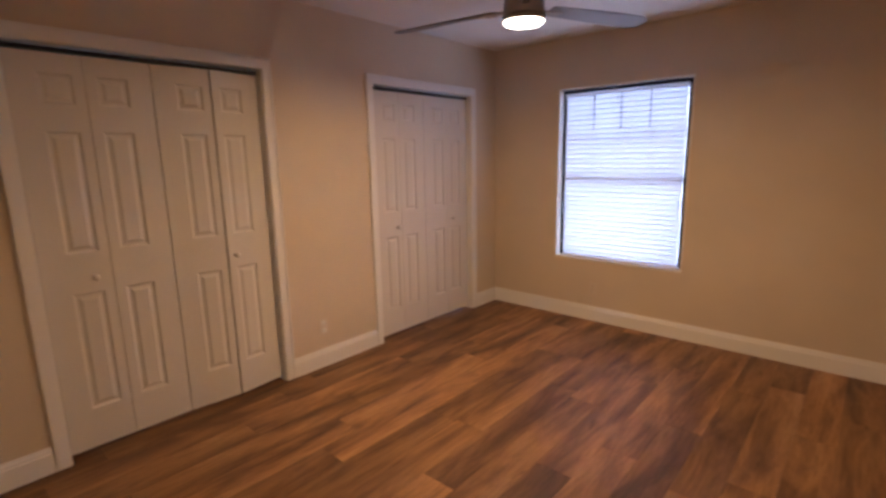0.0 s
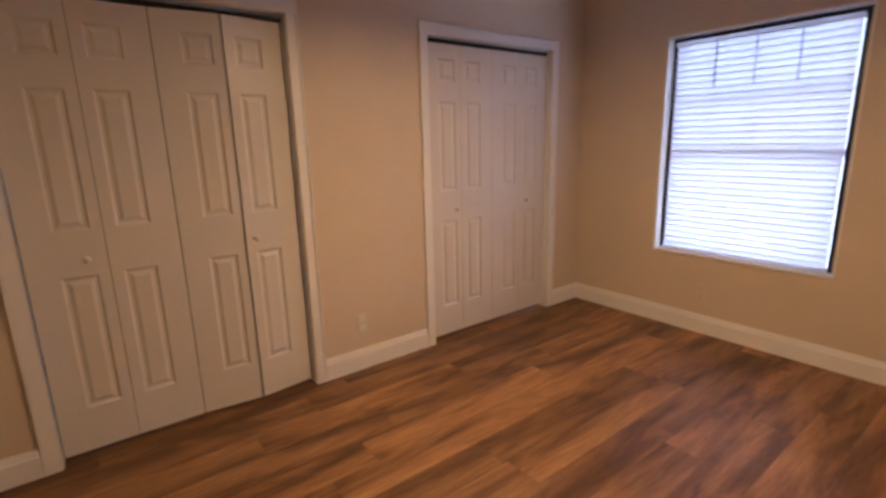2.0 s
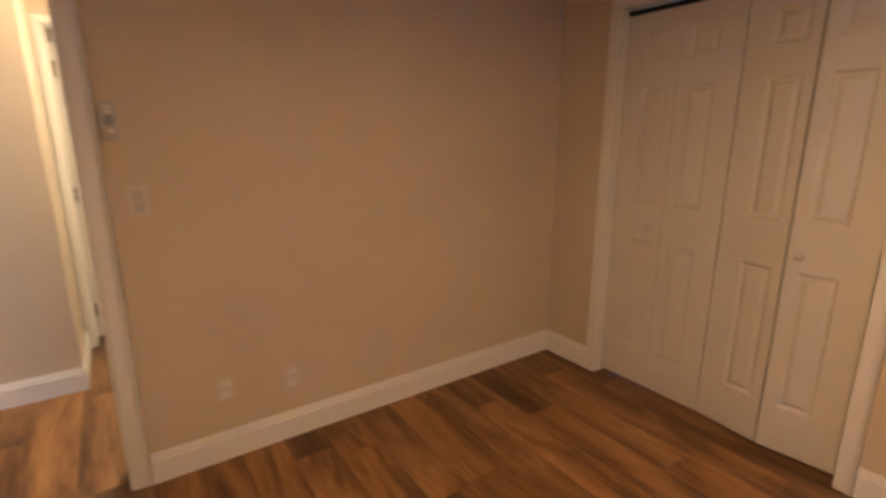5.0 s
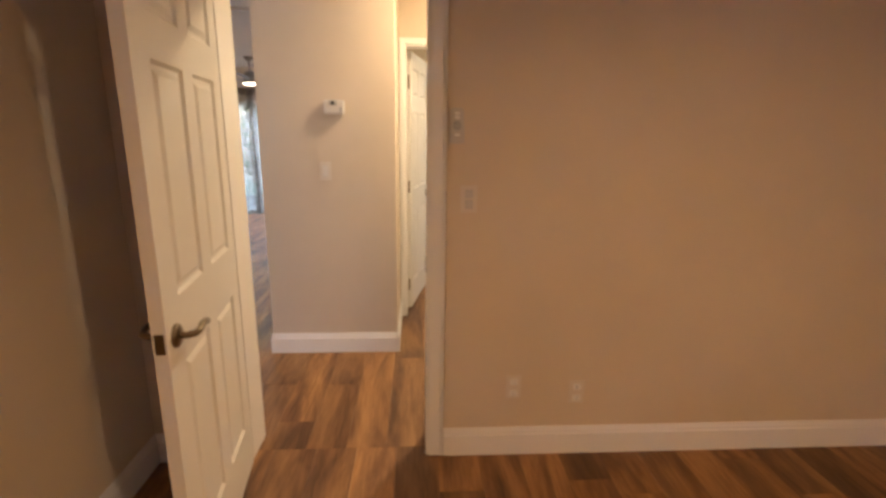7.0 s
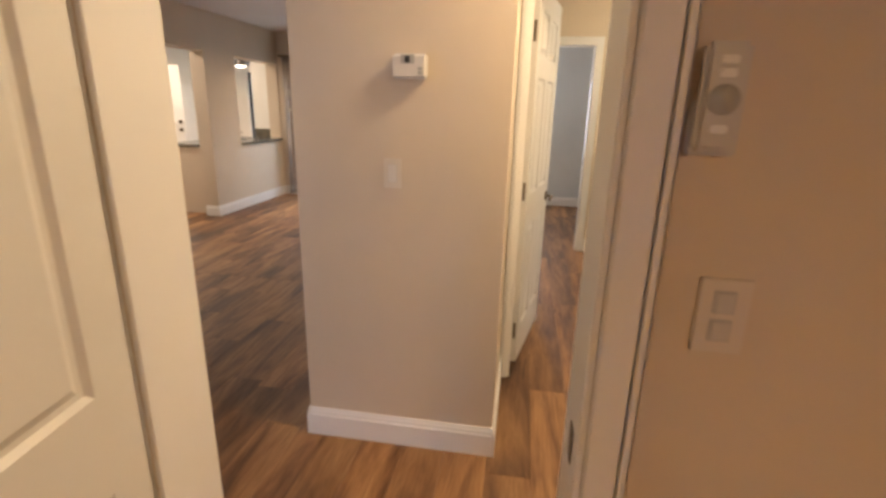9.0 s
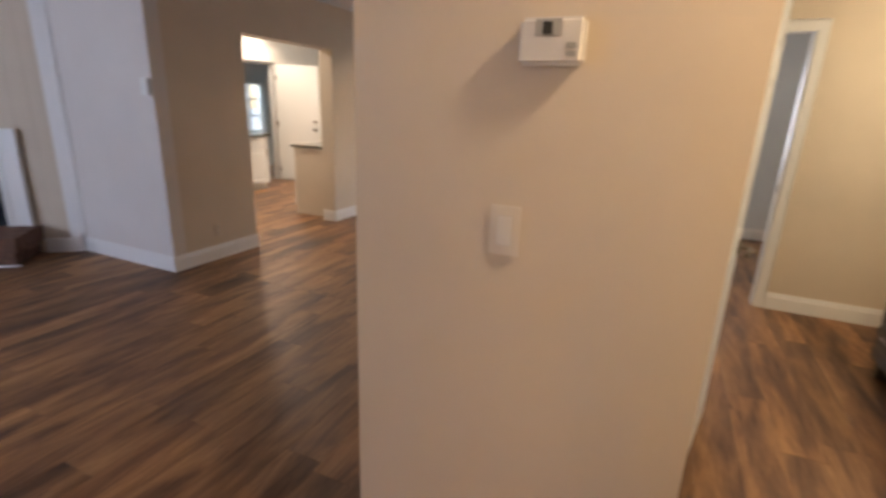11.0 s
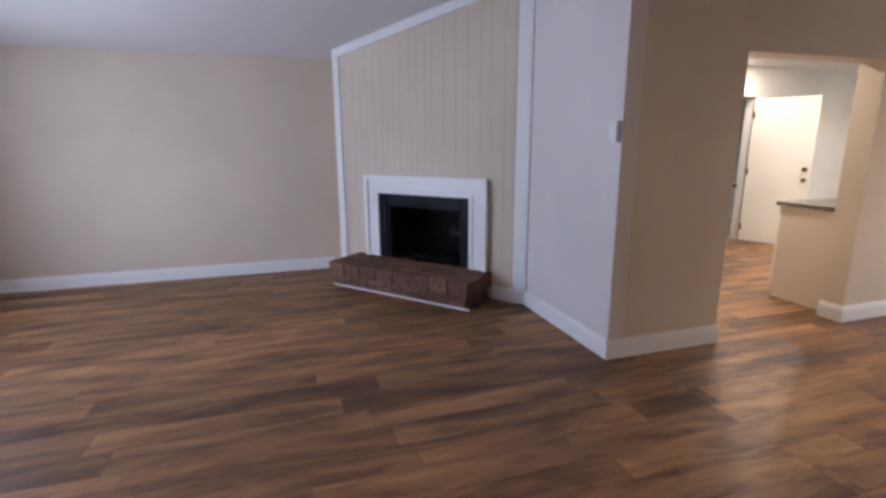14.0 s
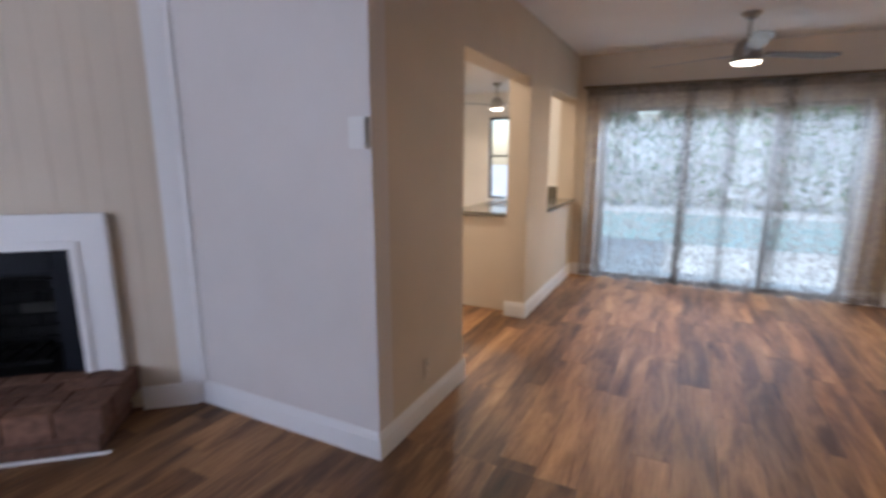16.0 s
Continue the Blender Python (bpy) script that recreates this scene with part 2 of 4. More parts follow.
BLADE = painted("dark_walnut_blade", (0.12, 0.10, 0.085), 0.4, 0.05, 0.1)
# paler, bluer blade tone, set blade by blade, mixed with BLADE on two fans
PALE_BLADE = painted("paler_blade", (0.28, 0.30, 0.32), 0.4, 0.05, 0.1)
BOWL = glowing("lit_opal_glass", (1.0, 0.86, 0.66), 5)
DISC = glowing("lit_downlight_lens", (1.0, 0.88, 0.70), 6)
SHEER, SLAT, GLASS, LEAF, GROUND = sheer(), slat_vinyl(), glass_pane(), foliage(), ground_mat()
MIRROR = material("mirror_silver", (0.85, 0.86, 0.86), 0.02, 1.0)
# dark tone that puts the shade inside the closets into the wall colour
CLOSET_SHADE = material("closet_shade", (0.10, 0.085, 0.07), 0.9)
POOL = material("pool_water", (0.32, 0.50, 0.52), 0.15)


# ---- building helpers ----
def box(bm, x0, x1, y0, y1, z0, z1):
    m = Matrix.LocRotScale(((x0 + x1) / 2, (y0 + y1) / 2, (z0 + z1) / 2), None, (abs(x1 - x0), abs(y1 - y0), abs(z1 - z0)))
    return bmesh.ops.create_cube(bm, size=1, matrix=m)["verts"]


def boxes(*dims, bevel=0.0, segments=2):
    bm = bmesh.new()
    for d in dims:
        box(bm, *d)
    if bevel:
        bmesh.ops.bevel(bm, geom=bm.edges[:], offset=bevel, segments=segments, affect="EDGES", clamp_overlap=True)
    return bm


def cyl(bm, m, r, h, n=24, r2=None):
    """A cylinder of height h along local z, its base at m."""
    return bmesh.ops.create_cone(bm, cap_ends=True, segments=n, radius1=r, radius2=r if r2 is None else r2, depth=h, matrix=m @ Matrix.Translation((0, 0, h / 2)))["verts"]


def lathe(profile, n=32):
    """A turned shape about z from (radius, height) pairs."""
    bm = bmesh.new()
    rings = [[bm.verts.new((max(r, 1e-4) * math.cos(2 * math.pi * i / n), max(r, 1e-4) * math.sin(2 * math.pi * i / n), z)) for i in range(n)] for r, z in profile]
    for a, b in zip(rings, rings[1:]):
        for i in range(n):
            bm.faces.new((a[i], a[(i + 1) % n], b[(i + 1) % n], b[i]))
    bm.faces.new(rings[0][::-1])
    bm.faces.new(rings[-1])
    bmesh.ops.recalc_face_normals(bm, faces=bm.faces[:])
    return bm


def tube(points, r, n=10, flat=1.0):
    """A bent rod along points."""
    bm = bmesh.new()
    pts = [Vector(p) for p in points]
    rings = []
    for i, p in enumerate(pts):
        d = (pts[min(i + 1, len(pts) - 1)] - pts[max(i - 1, 0)]).normalized()
        up = Vector((0, 0, 1)) if abs(d.z) < 0.9 else Vector((1, 0, 0))
        a = d.cross(up).normalized()
        b = a.cross(d)
        rings.append([bm.verts.new(p + r * (math.cos(2 * math.pi * k / n) * a * flat + math.sin(2 * math.pi * k / n) * b)) for k in range(n)])
    for u, v in zip(rings, rings[1:]):
        for k in range(n):
            bm.faces.new((u[k], u[(k + 1) % n], v[(k + 1) % n], v[k]))
    bm.faces.new(rings[0])
    bm.faces.new(rings[-1][::-1])
    bmesh.ops.recalc_face_normals(bm, faces=bm.faces[:])
    return bm


def mesh_of(name, bm, mat, smooth=False):
    me = bpy.data.meshes.new(name)
    if smooth:
        for f in bm.faces:
            f.smooth = True
    bm.to_mesh(me)
    bm.free()
    me.materials.append(mat)
    return me


def part(name, bm, mat, parent=None, label="", m=None, smooth=False):
    ob = new(name, mesh_of(name, bm, mat, smooth))
    if m is not None:
        ob.matrix_basis = m
    if parent is not None:
        ob.parent = parent
    if label:
        tagged(ob, label)
    return ob


def thing(name, m, label, category, group="", kind=""):
    ob = new(name)
    ob.empty_display_size = 0.1
    ob.matrix_basis = m
    return tagged(ob, label, category, group, kind)


def structure(name, bm, mat, label, category):
    return tagged(part(name, bm, mat), label, category, kind="structure")


def slab_with_holes(axis, p0, p1, a0, a1, z0, z1, holes=()):
    """Boxes of a wall p0..p1 thick that runs a0..a1 along the other axis, with holes (a0, a1, z0, z1)."""
    cells = []
    cuts = sorted({a0, a1, *[h[0] for h in holes], *[h[1] for h in holes]})
    for u, v in zip(cuts, cuts[1:]):
        zs, mid = [(z0, z1)], (u + v) / 2
        for h in holes:
            if h[0] < mid < h[1]:
                zs = [s for lo, hi in zs for s in ((lo, min(hi, h[2])), (max(lo, h[3]), hi)) if s[1] - s[0] > 1e-4]
        cells += [(u, v, lo, hi) for lo, hi in zs]
    bm = bmesh.new()
    for u, v, lo, hi in cells:
        if axis == "x":
            box(bm, p0, p1, u, v, lo, hi)
        else:
            box(bm, u, v, p0, p1, lo, hi)
    bmesh.ops.remove_doubles(bm, verts=bm.verts[:], dist=1e-4)
    return bm


def wall(name, axis, p0, p1, a0, a1, z1, holes=(), mat=None, label="beige painted plaster wall with a fine roller texture", z0=0.0):
    return structure(name, slab_with_holes(axis, p0, p1, a0, a1, z0, z1, holes), mat or PAINT, label, "wall")


def baseboard(x0, y0, x1, y1, h=0.135, t=0.014):
    """A moulded skirting from one point to another; the room lies to the left of the way."""
    d = Vector((x1 - x0, y1 - y0, 0))
    n = Vector((-d.y, d.x, 0)).normalized()
    prof = ((0.0005, 0), (t, 0), (t, h * 0.74), (t * 0.72, h * 0.80), (t * 0.72, h * 0.86), (t * 0.40, h * 0.94), (t * 0.35, h), (0.0005, h))
    bm = bmesh.new()
    rings = [[bm.verts.new(Vector((x, y, 0)) + n * a + Vector((0, 0, z))) for a, z in prof] for x, y in ((x0, y0), (x1, y1))]
    for i in range(len(prof)):
        j = (i + 1) % len(prof)
        bm.faces.new((rings[0][i], rings[0][j], rings[1][j], rings[1][i]))
    bm.faces.new(rings[0])
    bm.faces.new(rings[1][::-1])
    bmesh.ops.recalc_face_normals(bm, faces=bm.faces[:])
    return structure("baseboard", bm, TRIM, "white moulded baseboard along the wall foot", "baseboard")


def casing(m, w, h, cw=0.065, t=0.016, name="trim", label="white moulded door casing"):
    """Casing round an opening of width w and height h; local x along the wall, y out of it, origin at the opening's foot."""
    e = thing(name, m, label, "trim", kind="structure")
    for nm, d in (("jamb_casing", ((-cw, 0, 0.001, t, 0, h), (-cw, -cw + 0.016, t - 0.002, t + 0.004, 0, h))),
                  ("jamb_casing", ((w, w + cw, 0.001, t, 0, h), (w + cw - 0.016, w + cw, t - 0.002, t + 0.004, 0, h))),
                  ("head_casing", ((-cw, w + cw, 0.001, t, h, h + cw), (-cw, w + cw, t - 0.002, t + 0.004, h + cw - 0.016, h + cw)))):
        part(nm, boxes(*d, bevel=0.003), TRIM, e)
    return e


def moulded_leaf(w, h, t, panels):
    """A door leaf, x 0..w, y -t/2..t/2, z 0..h, with moulded panels (x0, x1, z0, z1) on both faces."""
    bm = bmesh.new()
    xs = sorted({0, w, *[p[0] for p in panels], *[p[1] for p in panels]})
    zs = sorted({0, h, *[p[2] for p in panels], *[p[3] for p in panels]})
    for side in (-1, 1):
        y = side * t / 2
        for u, v in zip(xs, xs[1:]):
            for lo, hi in zip(zs, zs[1:]):
                inside = any(p[0] <= u and v <= p[1] and p[2] <= lo and hi <= p[3] for p in panels)
                if not inside:
                    bm.faces.new([bm.verts.new(c) for c in ((u, y, lo), (v, y, lo), (v, y, hi), (u, y, hi))])
        for x0, x1, z0, z1 in panels:
            loops = []
            for inset, depth in ((0, 0), (0.010, 0.009), (0.020, 0.009), (0.036, 0.001)):
                yy = y - side * depth
                i = min(inset, (x1 - x0) * 0.42, (z1 - z0) * 0.42)
                loops.append([bm.verts.new(c) for c in ((x0 + i, yy, z0 + i), (x1 - i, yy, z0 + i), (x1 - i, yy, z1 - i), (x0 + i, yy, z1 - i))])
            for a, b in zip(loops, loops[1:]):
                for k in range(4):
                    bm.faces.new((a[k], a[(k + 1) % 4], b[(k + 1) % 4], b[k]))
            bm.faces.new(loops[-1])
    for q in (((0, 0), (0, h)), ((w, 0), (w, h))):
        (x, z0), (_, z1) = q
        bm.faces.new([bm.verts.new(c) for c in ((x, -t / 2, z0), (x, t / 2, z0), (x, t / 2, z1), (x, -t / 2, z1))])
    for z in (0, h):
        bm.faces.new([bm.verts.new(c) for c in ((0, -t / 2, z), (w, -t / 2, z), (w, t / 2, z), (0, t / 2, z))])
    bmesh.ops.remove_doubles(bm, verts=bm.verts[:], dist=1e-5)
    bmesh.ops.recalc_face_normals(bm, faces=bm.faces[:])
    return bm


ROWS = ((0.21, 0.825), (1.03, 1.62), (1.745, 1.885))


# ---- walls ----
T, TW = 0.12, 0.165
DOOR_Y0, DOOR_Y1, DOOR_H = -3.165, -2.375, 2.04
wall("wall_bedroom_west", "x", -TW, 0, BED_S - T, T, 2.6, ((DOOR_Y0, DOOR_Y1, 0, DOOR_H),))
C1, C2 = (0.402, 1.603), (2.486, 3.662)
wall("wall_bedroom_closets", "y", 0, T, 0, BED_E + 0.2, 2.6, ((*C1, 0, 2.04), (*C2, 0, 2.04)))
WIN = (-1.806, -0.692, 0.552, 2.058)
wall("wall_bedroom_east", "x", BED_E, BED_E + 0.2, BED_S - T, 0, 2.6, (WIN,))
wall("wall_bedroom_south", "y", BED_S - T, BED_S, 0, BED_E, 2.6)
# closet back: its dark colour stands for shade behind the leaves
wall("wall_closet_back", "y", 0.72, 0.72 + T, 0, BED_E + 0.2, 2.6, mat=CLOSET_SHADE, label="plain closet back wall, coloured dark for the closet's shade")
wall("wall_thermostat", "x", BATH_D, HALL_W, DIN_N, -2.556, 2.6)
wall("wall_bath_door", "x", BATH_D - T, BATH_D, DIN_N + T, HALL_N + T, 2.6, ((-2.512, -1.765, 0, 2.04),))
wall("wall_hall_north", "y", HALL_N, HALL_N + T, BATH_D, -TW, 2.6)
wall("wall_dining_north", "y", DIN_N, DIN_N + T, DIN_W - 0.2, BATH_D - T, 2.6)
SLIDE = (-6.05, -3.74, 0.0, 1.90)
wall("wall_dining_west", "x", DIN_W - 0.2, DIN_W, KIT_Y - KT, DIN_N, 2.6, (SLIDE,))
KD, PASS = (-4.93, -3.63), (-6.71, -5.568)
wall("wall_kitchen_north", "y", KIT_Y - KT, KIT_Y, DIN_W, WHITE_X - T, 2.6, ((*KD, 0, 2.01), (*PASS, 0.86, 2.003)))
wall("wall_white_return", "x", WHITE_X - T, WHITE_X, -7.68, KIT_Y, 3.3, mat=RETURN_PALE, label="off-white return wall beside the fireplace")
wall("wall_gable", "x", WHITE_X - T, WHITE_X, KIT_Y, DIN_N, 3.3, z0=FLAT + 0.005)
wall("wall_living_far", "y", LIV_S - T, LIV_S, -1.6, LIV_E + 0.2, 2.7)
wall("wall_corner_return", "x", -1.42, -1.262, LIV_S, -9.27, 2.6)
LWIN = (-8.3, -6.2, 0.5, 2.2)
wall("wall_living_east", "x", LIV_E, LIV_E + 0.2, LIV_S, BED_S - T, 3.3, (LWIN,))
wall("wall_bath_west", "x", -4.425 - T, -4.425, DIN_N + T, -0.85, 2.6, ((-2.635, -1.885, 0, 2.04),))
wall("wall_bath_north", "y", -0.85, -0.85 + T, -6.93, BATH_D - T, 2.6)
wall("wall_far_room_west", "x", -6.93 - T, -6.93, DIN_N + T, -0.85, 2.6, mat=PALE, label="pale grey painted wall of the room behind the bathroom")
wall("wall_kitchen_east", "x", KIT_E, KIT_E + T, KIT_S, KIT_Y - KT, 2.6, mat=KITCHEN_PAINT, label="pale cream kitchen wall")
KDOOR = (-7.08, -6.30)
wall("wall_kitchen_south", "y", KIT_S - T, KIT_S, NOOK_W, KIT_E + T, 2.6, ((*KDOOR, 0, 2.03),), KITCHEN_PAINT, "pale cream kitchen wall")
wall("wall_kitchen_stub", "x", DIN_W - 0.2, DIN_W, -6.80, KIT_Y - KT, 2.6, mat=KITCHEN_PAINT, label="cream painted wall stub beside the serving hatch")
wall("wall_nook_north", "y", -6.80, -6.68, NOOK_W - 0.2, DIN_W - 0.2, 2.6, mat=KITCHEN_PAINT, label="pale cream nook wall")
NWIN = (-8.5, -6.95, 0.58, 2.05)
wall("wall_nook_west", "x", NOOK_W - 0.2, NOOK_W, KIT_S - T, -6.80, 2.6, (NWIN,), KITCHEN_PAINT, "pale cream nook wall")
UWIN = (-8.42, -7.75, 0.75, 1.75)
wall("wall_utility_south", "y", -11.0, -10.85, -9.6, -5.4, 2.6, (UWIN,), PALE, "pale grey utility room wall")
wall("wall_utility_west", "x", -9.6, -9.48, -10.85, KIT_S - T, 2.6, mat=PALE, label="pale grey utility room wall")
wall("wall_utility_east", "x", -5.52, -5.4, -10.85, KIT_S - T, 2.6, mat=PALE, label="pale grey utility room wall")


def ceiling_sheet(name, x0, x1, y0, y1, z, mat=None):
    return structure(name, boxes((x0, x1, y0, y1, z, z + 0.1)), mat or CEILING, "flat white textured ceiling", "ceiling")


ceiling_sheet("ceiling_bedroom", 0, BED_E, BED_S, 0, BED_H)
ceiling_sheet("ceiling_closets", 0, BED_E, T, 0.72, BED_H)
ceiling_sheet("ceiling_hall", BATH_D, -TW, DIN_N, HALL_N, FLAT)
ceiling_sheet("ceiling_dining", DIN_W, WHITE_X - T, KIT_Y, DIN_N, FLAT)
ceiling_sheet("ceiling_bath", -6.93, BATH_D - T, DIN_N + T, -0.85, FLAT)
ceiling_sheet("ceiling_kitchen", NOOK_W, KIT_E, KIT_S, KIT_Y - KT, FLAT)
ceiling_sheet("ceiling_utility", -9.48, -5.52, -10.85, KIT_S - T, FLAT)


def vault():
    """The living room's pitched ceiling: up from the far wall to a ridge, then down to the hall."""
    bm = bmesh.new()
    ridge_y = -6.3
    line = ((LIV_S - T, EAVE - SLOPE * T), (ridge_y, EAVE + SLOPE * (ridge_y - LIV_S)), (DIN_N + 0.02, FLAT + 0.006))
    low = [[bm.verts.new((x, y, z)) for y, z in line] for x in (WHITE_X - 0.02, LIV_E + 0.1)]
    high = [[bm.verts.new((x, y, z + 0.1)) for y, z in line] for x in (WHITE_X - 0.02, LIV_E + 0.1)]
    for i in range(2):
        for s in (low, high):
            bm.faces.new((s[0][i], s[0][i + 1], s[1][i + 1], s[1][i]))
    bmesh.ops.recalc_face_normals(bm, faces=bm.faces[:])
    return structure("ceiling_living", bm, CEILING, "white vaulted living room ceiling", "ceiling")


vault()

# ---- baseboards; the room lies to the left of each run ----
for run in ((C1[0] - 0.067, 0, 0, 0), (C2[0] - 0.067, 0, C1[1] + 0.067, 0), (BED_E, 0, C2[1] + 0.067, 0),
            (0, 0, 0, DOOR_Y1 + 0.067), (0, DOOR_Y0 - 0.067, 0, BED_S), (0, BED_S, BED_E, BED_S), (BED_E, BED_S, BED_E, 0),
            (HALL_W, -2.5565, HALL_W, DIN_N + 0.0005), (HALL_W + 0.014, DIN_N, DIN_W, DIN_N), (-TW, BED_S - T, -TW, DOOR_Y0 - 0.067), (-TW, DOOR_Y1 + 0.067, -TW, HALL_N),
            (BATH_D, -2.556, HALL_W + 0.014, -2.556),
            (DIN_W, KIT_Y, KD[0] + 0.014, KIT_Y), (KD[1] - 0.014, KIT_Y, WHITE_X + 0.014, KIT_Y), (KD[0], KIT_Y - 0.0005, KD[0], KIT_Y - KT),
            (WHITE_X, KIT_Y - 0.0005, WHITE_X, -7.56), (DIN_W, DIN_N, DIN_W, SLIDE[1]), (DIN_W, SLIDE[0], DIN_W, KIT_Y),
            (-1.19, LIV_S, LIV_E, LIV_S), (LIV_E, LIV_S, LIV_E, BED_S - T), (LIV_E, BED_S - T, -TW, BED_S - T),
            (-4.425, -0.85, -4.425, -1.815), (BATH_D - T, -0.85, -4.425, -0.85), (-6.93, DIN_N + T, -4.545, DIN_N + T), (-6.93, -0.85, -6.93, DIN_N + T),
            (NOOK_W, -6.80, NOOK_W, KIT_S), (NOOK_W, KIT_S, KDOOR[0] - 0.07, KIT_S), (KIT_E, KIT_S, KIT_E, KIT_Y - KT)):
    x0, y0, x1, y1 = run
    baseboard(x0, y0, x1, y1)

# ---- casings ----
casing(pose(C1[1], 0, 0, 0, 0, 180), C1[1] - C1[0], 2.04, label="white moulded casing round the wide closet")
casing(pose(C2[1], 0, 0, 0, 0, 180), C2[1] - C2[0], 2.04, label="white moulded casing round the narrow closet")
casing(pose(0, DOOR_Y1, 0, 0, 0, -90), DOOR_Y1 - DOOR_Y0, DOOR_H, 0.066, 0.011, label="white moulded casing round the bedroom door")
casing(pose(-TW, DOOR_Y0, 0, 0, 0, 90), DOOR_Y1 - DOOR_Y0, DOOR_H, label="white moulded casing round the bedroom door, hall side")
casing(pose(BATH_D, -1.765, 0, 0, 0, -90), 0.747, 2.04, 0.042, label="white moulded casing round the bathroom door")
casing(pose(-4.425, -1.885, 0, 0, 0, -90), 0.75, 2.04, label="white moulded casing round the inner bathroom door")


def jamb(axis, p0, p1, a0, a1, h, name="trim", label="white door jamb lining", t=0.012):
    """The lining of an opening that goes through a wall."""
    e = thing(name, pose(0, 0, 0), label, "trim", kind="structure")
    for d in ((a0, a0 + t, 0, h), (a1 - t, a1, 0, h), (a0 + t, a1 - t, h - t, h)):
        q = (p0 - 0.002, p1 + 0.002, d[0], d[1]) if axis == "x" else (d[0], d[1], p0 - 0.002, p1 + 0.002)
        part("lining", boxes((*q, d[2], d[3]), bevel=0.002), TRIM, e)
    return e


jamb("x", -TW, 0, DOOR_Y0, DOOR_Y1, DOOR_H)
jamb("x", BATH_D - T, BATH_D, -2.512, -1.765, 2.04)
jamb("x", -4.545, -4.425, -2.635, -1.885, 2.04)
jamb("y", KIT_S - T, KIT_S, *KDOOR, 2.03)
jamb("y", 0, T, *C1, 2.04, t=0.004)
jamb("y", 0, T, *C2, 2.04, t=0.004)


# ---- fireplace corner; local x runs towards the far wall, local y out into the room ----
FPM = Matrix(((0.650, 0.760, 0, -1.997), (-0.760, 0.650, 0, -8.40), (0, 0, 1, 0), (0, 0, 0, 1)))
FL, FR = -1.085, 1.13


def fp_top(lx):
    return EAVE + SLOPE * (-8.40 - lx * 0.760 - LIV_S)


fw = thing("wall_fireplace", FPM, "beige tongue-and-groove panelled wall across the room's corner", "wall", kind="structure")
part("backing", slab_with_holes("y", -0.16, -0.004, FL - 0.1, FR + 0.01, 0, 3.0, ((-0.50, 0.50, 0.20, 0.90),)), PAINT, fw)
xb, rng = FL, random.Random(5)
while xb < FR - 0.01:
    wdt = min(rng.choice((0.075, 0.10, 0.13)), FR - xb)
    z0 = 1.0 if xb + wdt > -0.60 and xb < 0.60 else 0.0
    bm = boxes((xb + 0.001, xb + wdt - 0.001, -0.004, 0.0, z0, fp_top(xb) + 0.02), bevel=0.0018, segments=1)
    part("board", bm, PAINT, fw)
    xb += wdt


def slope_trim():
    e = thing("trim", FPM, "white flat trim round the panelled corner wall", "trim", kind="structure")
    bm = bmesh.new()
    vs = [bm.verts.new((x, y, fp_top(x) + dz)) for y in (0.001, 0.02) for x, dz in ((FL, -0.085), (FR, -0.085), (FR, 0.01), (FL, 0.01))]
    for f in ((0, 1, 2, 3), (4, 5, 6, 7), (0, 1, 5, 4), (1, 2, 6, 5), (2, 3, 7, 6), (3, 0, 4, 7)):
        bm.faces.new([vs[i] for i in f])
    bmesh.ops.recalc_face_normals(bm, faces=bm.faces[:])
    part("sloped_trim", bm, TRIM, e)
    part("upright_trim", boxes((FR - 0.085, FR - 0.004, 0.001, 0.022, 0.0, fp_top(FR) - 0.08), bevel=0.003), TRIM, e)
    part("upright_trim", boxes((FL, FL + 0.105, 0.001, 0.022, 0.0, fp_top(FL) - 0.08), bevel=0.003), TRIM, e)
    return e


slope_trim()
structure("trim", boxes((WHITE_X, WHITE_X + 0.02, -7.565, -7.525, 0.136, 2.76), bevel=0.003), TRIM, "white flat corner trim", "trim")
part("baseboard", boxes((FL + 0.022, -0.78, 0.023, 0.037, 0, 0.135), bevel=0.003), TRIM, None, m=FPM)
part("baseboard", boxes((0.868, FR - 0.08, 0.001, 0.015, 0, 0.135), bevel=0.003), TRIM, None, m=FPM)
for o in scene.objects:
    if o.name.startswith("baseboard") and "kind" not in o:
        tagged(o, "white moulded baseboard along the wall foot", "baseboard", kind="structure")


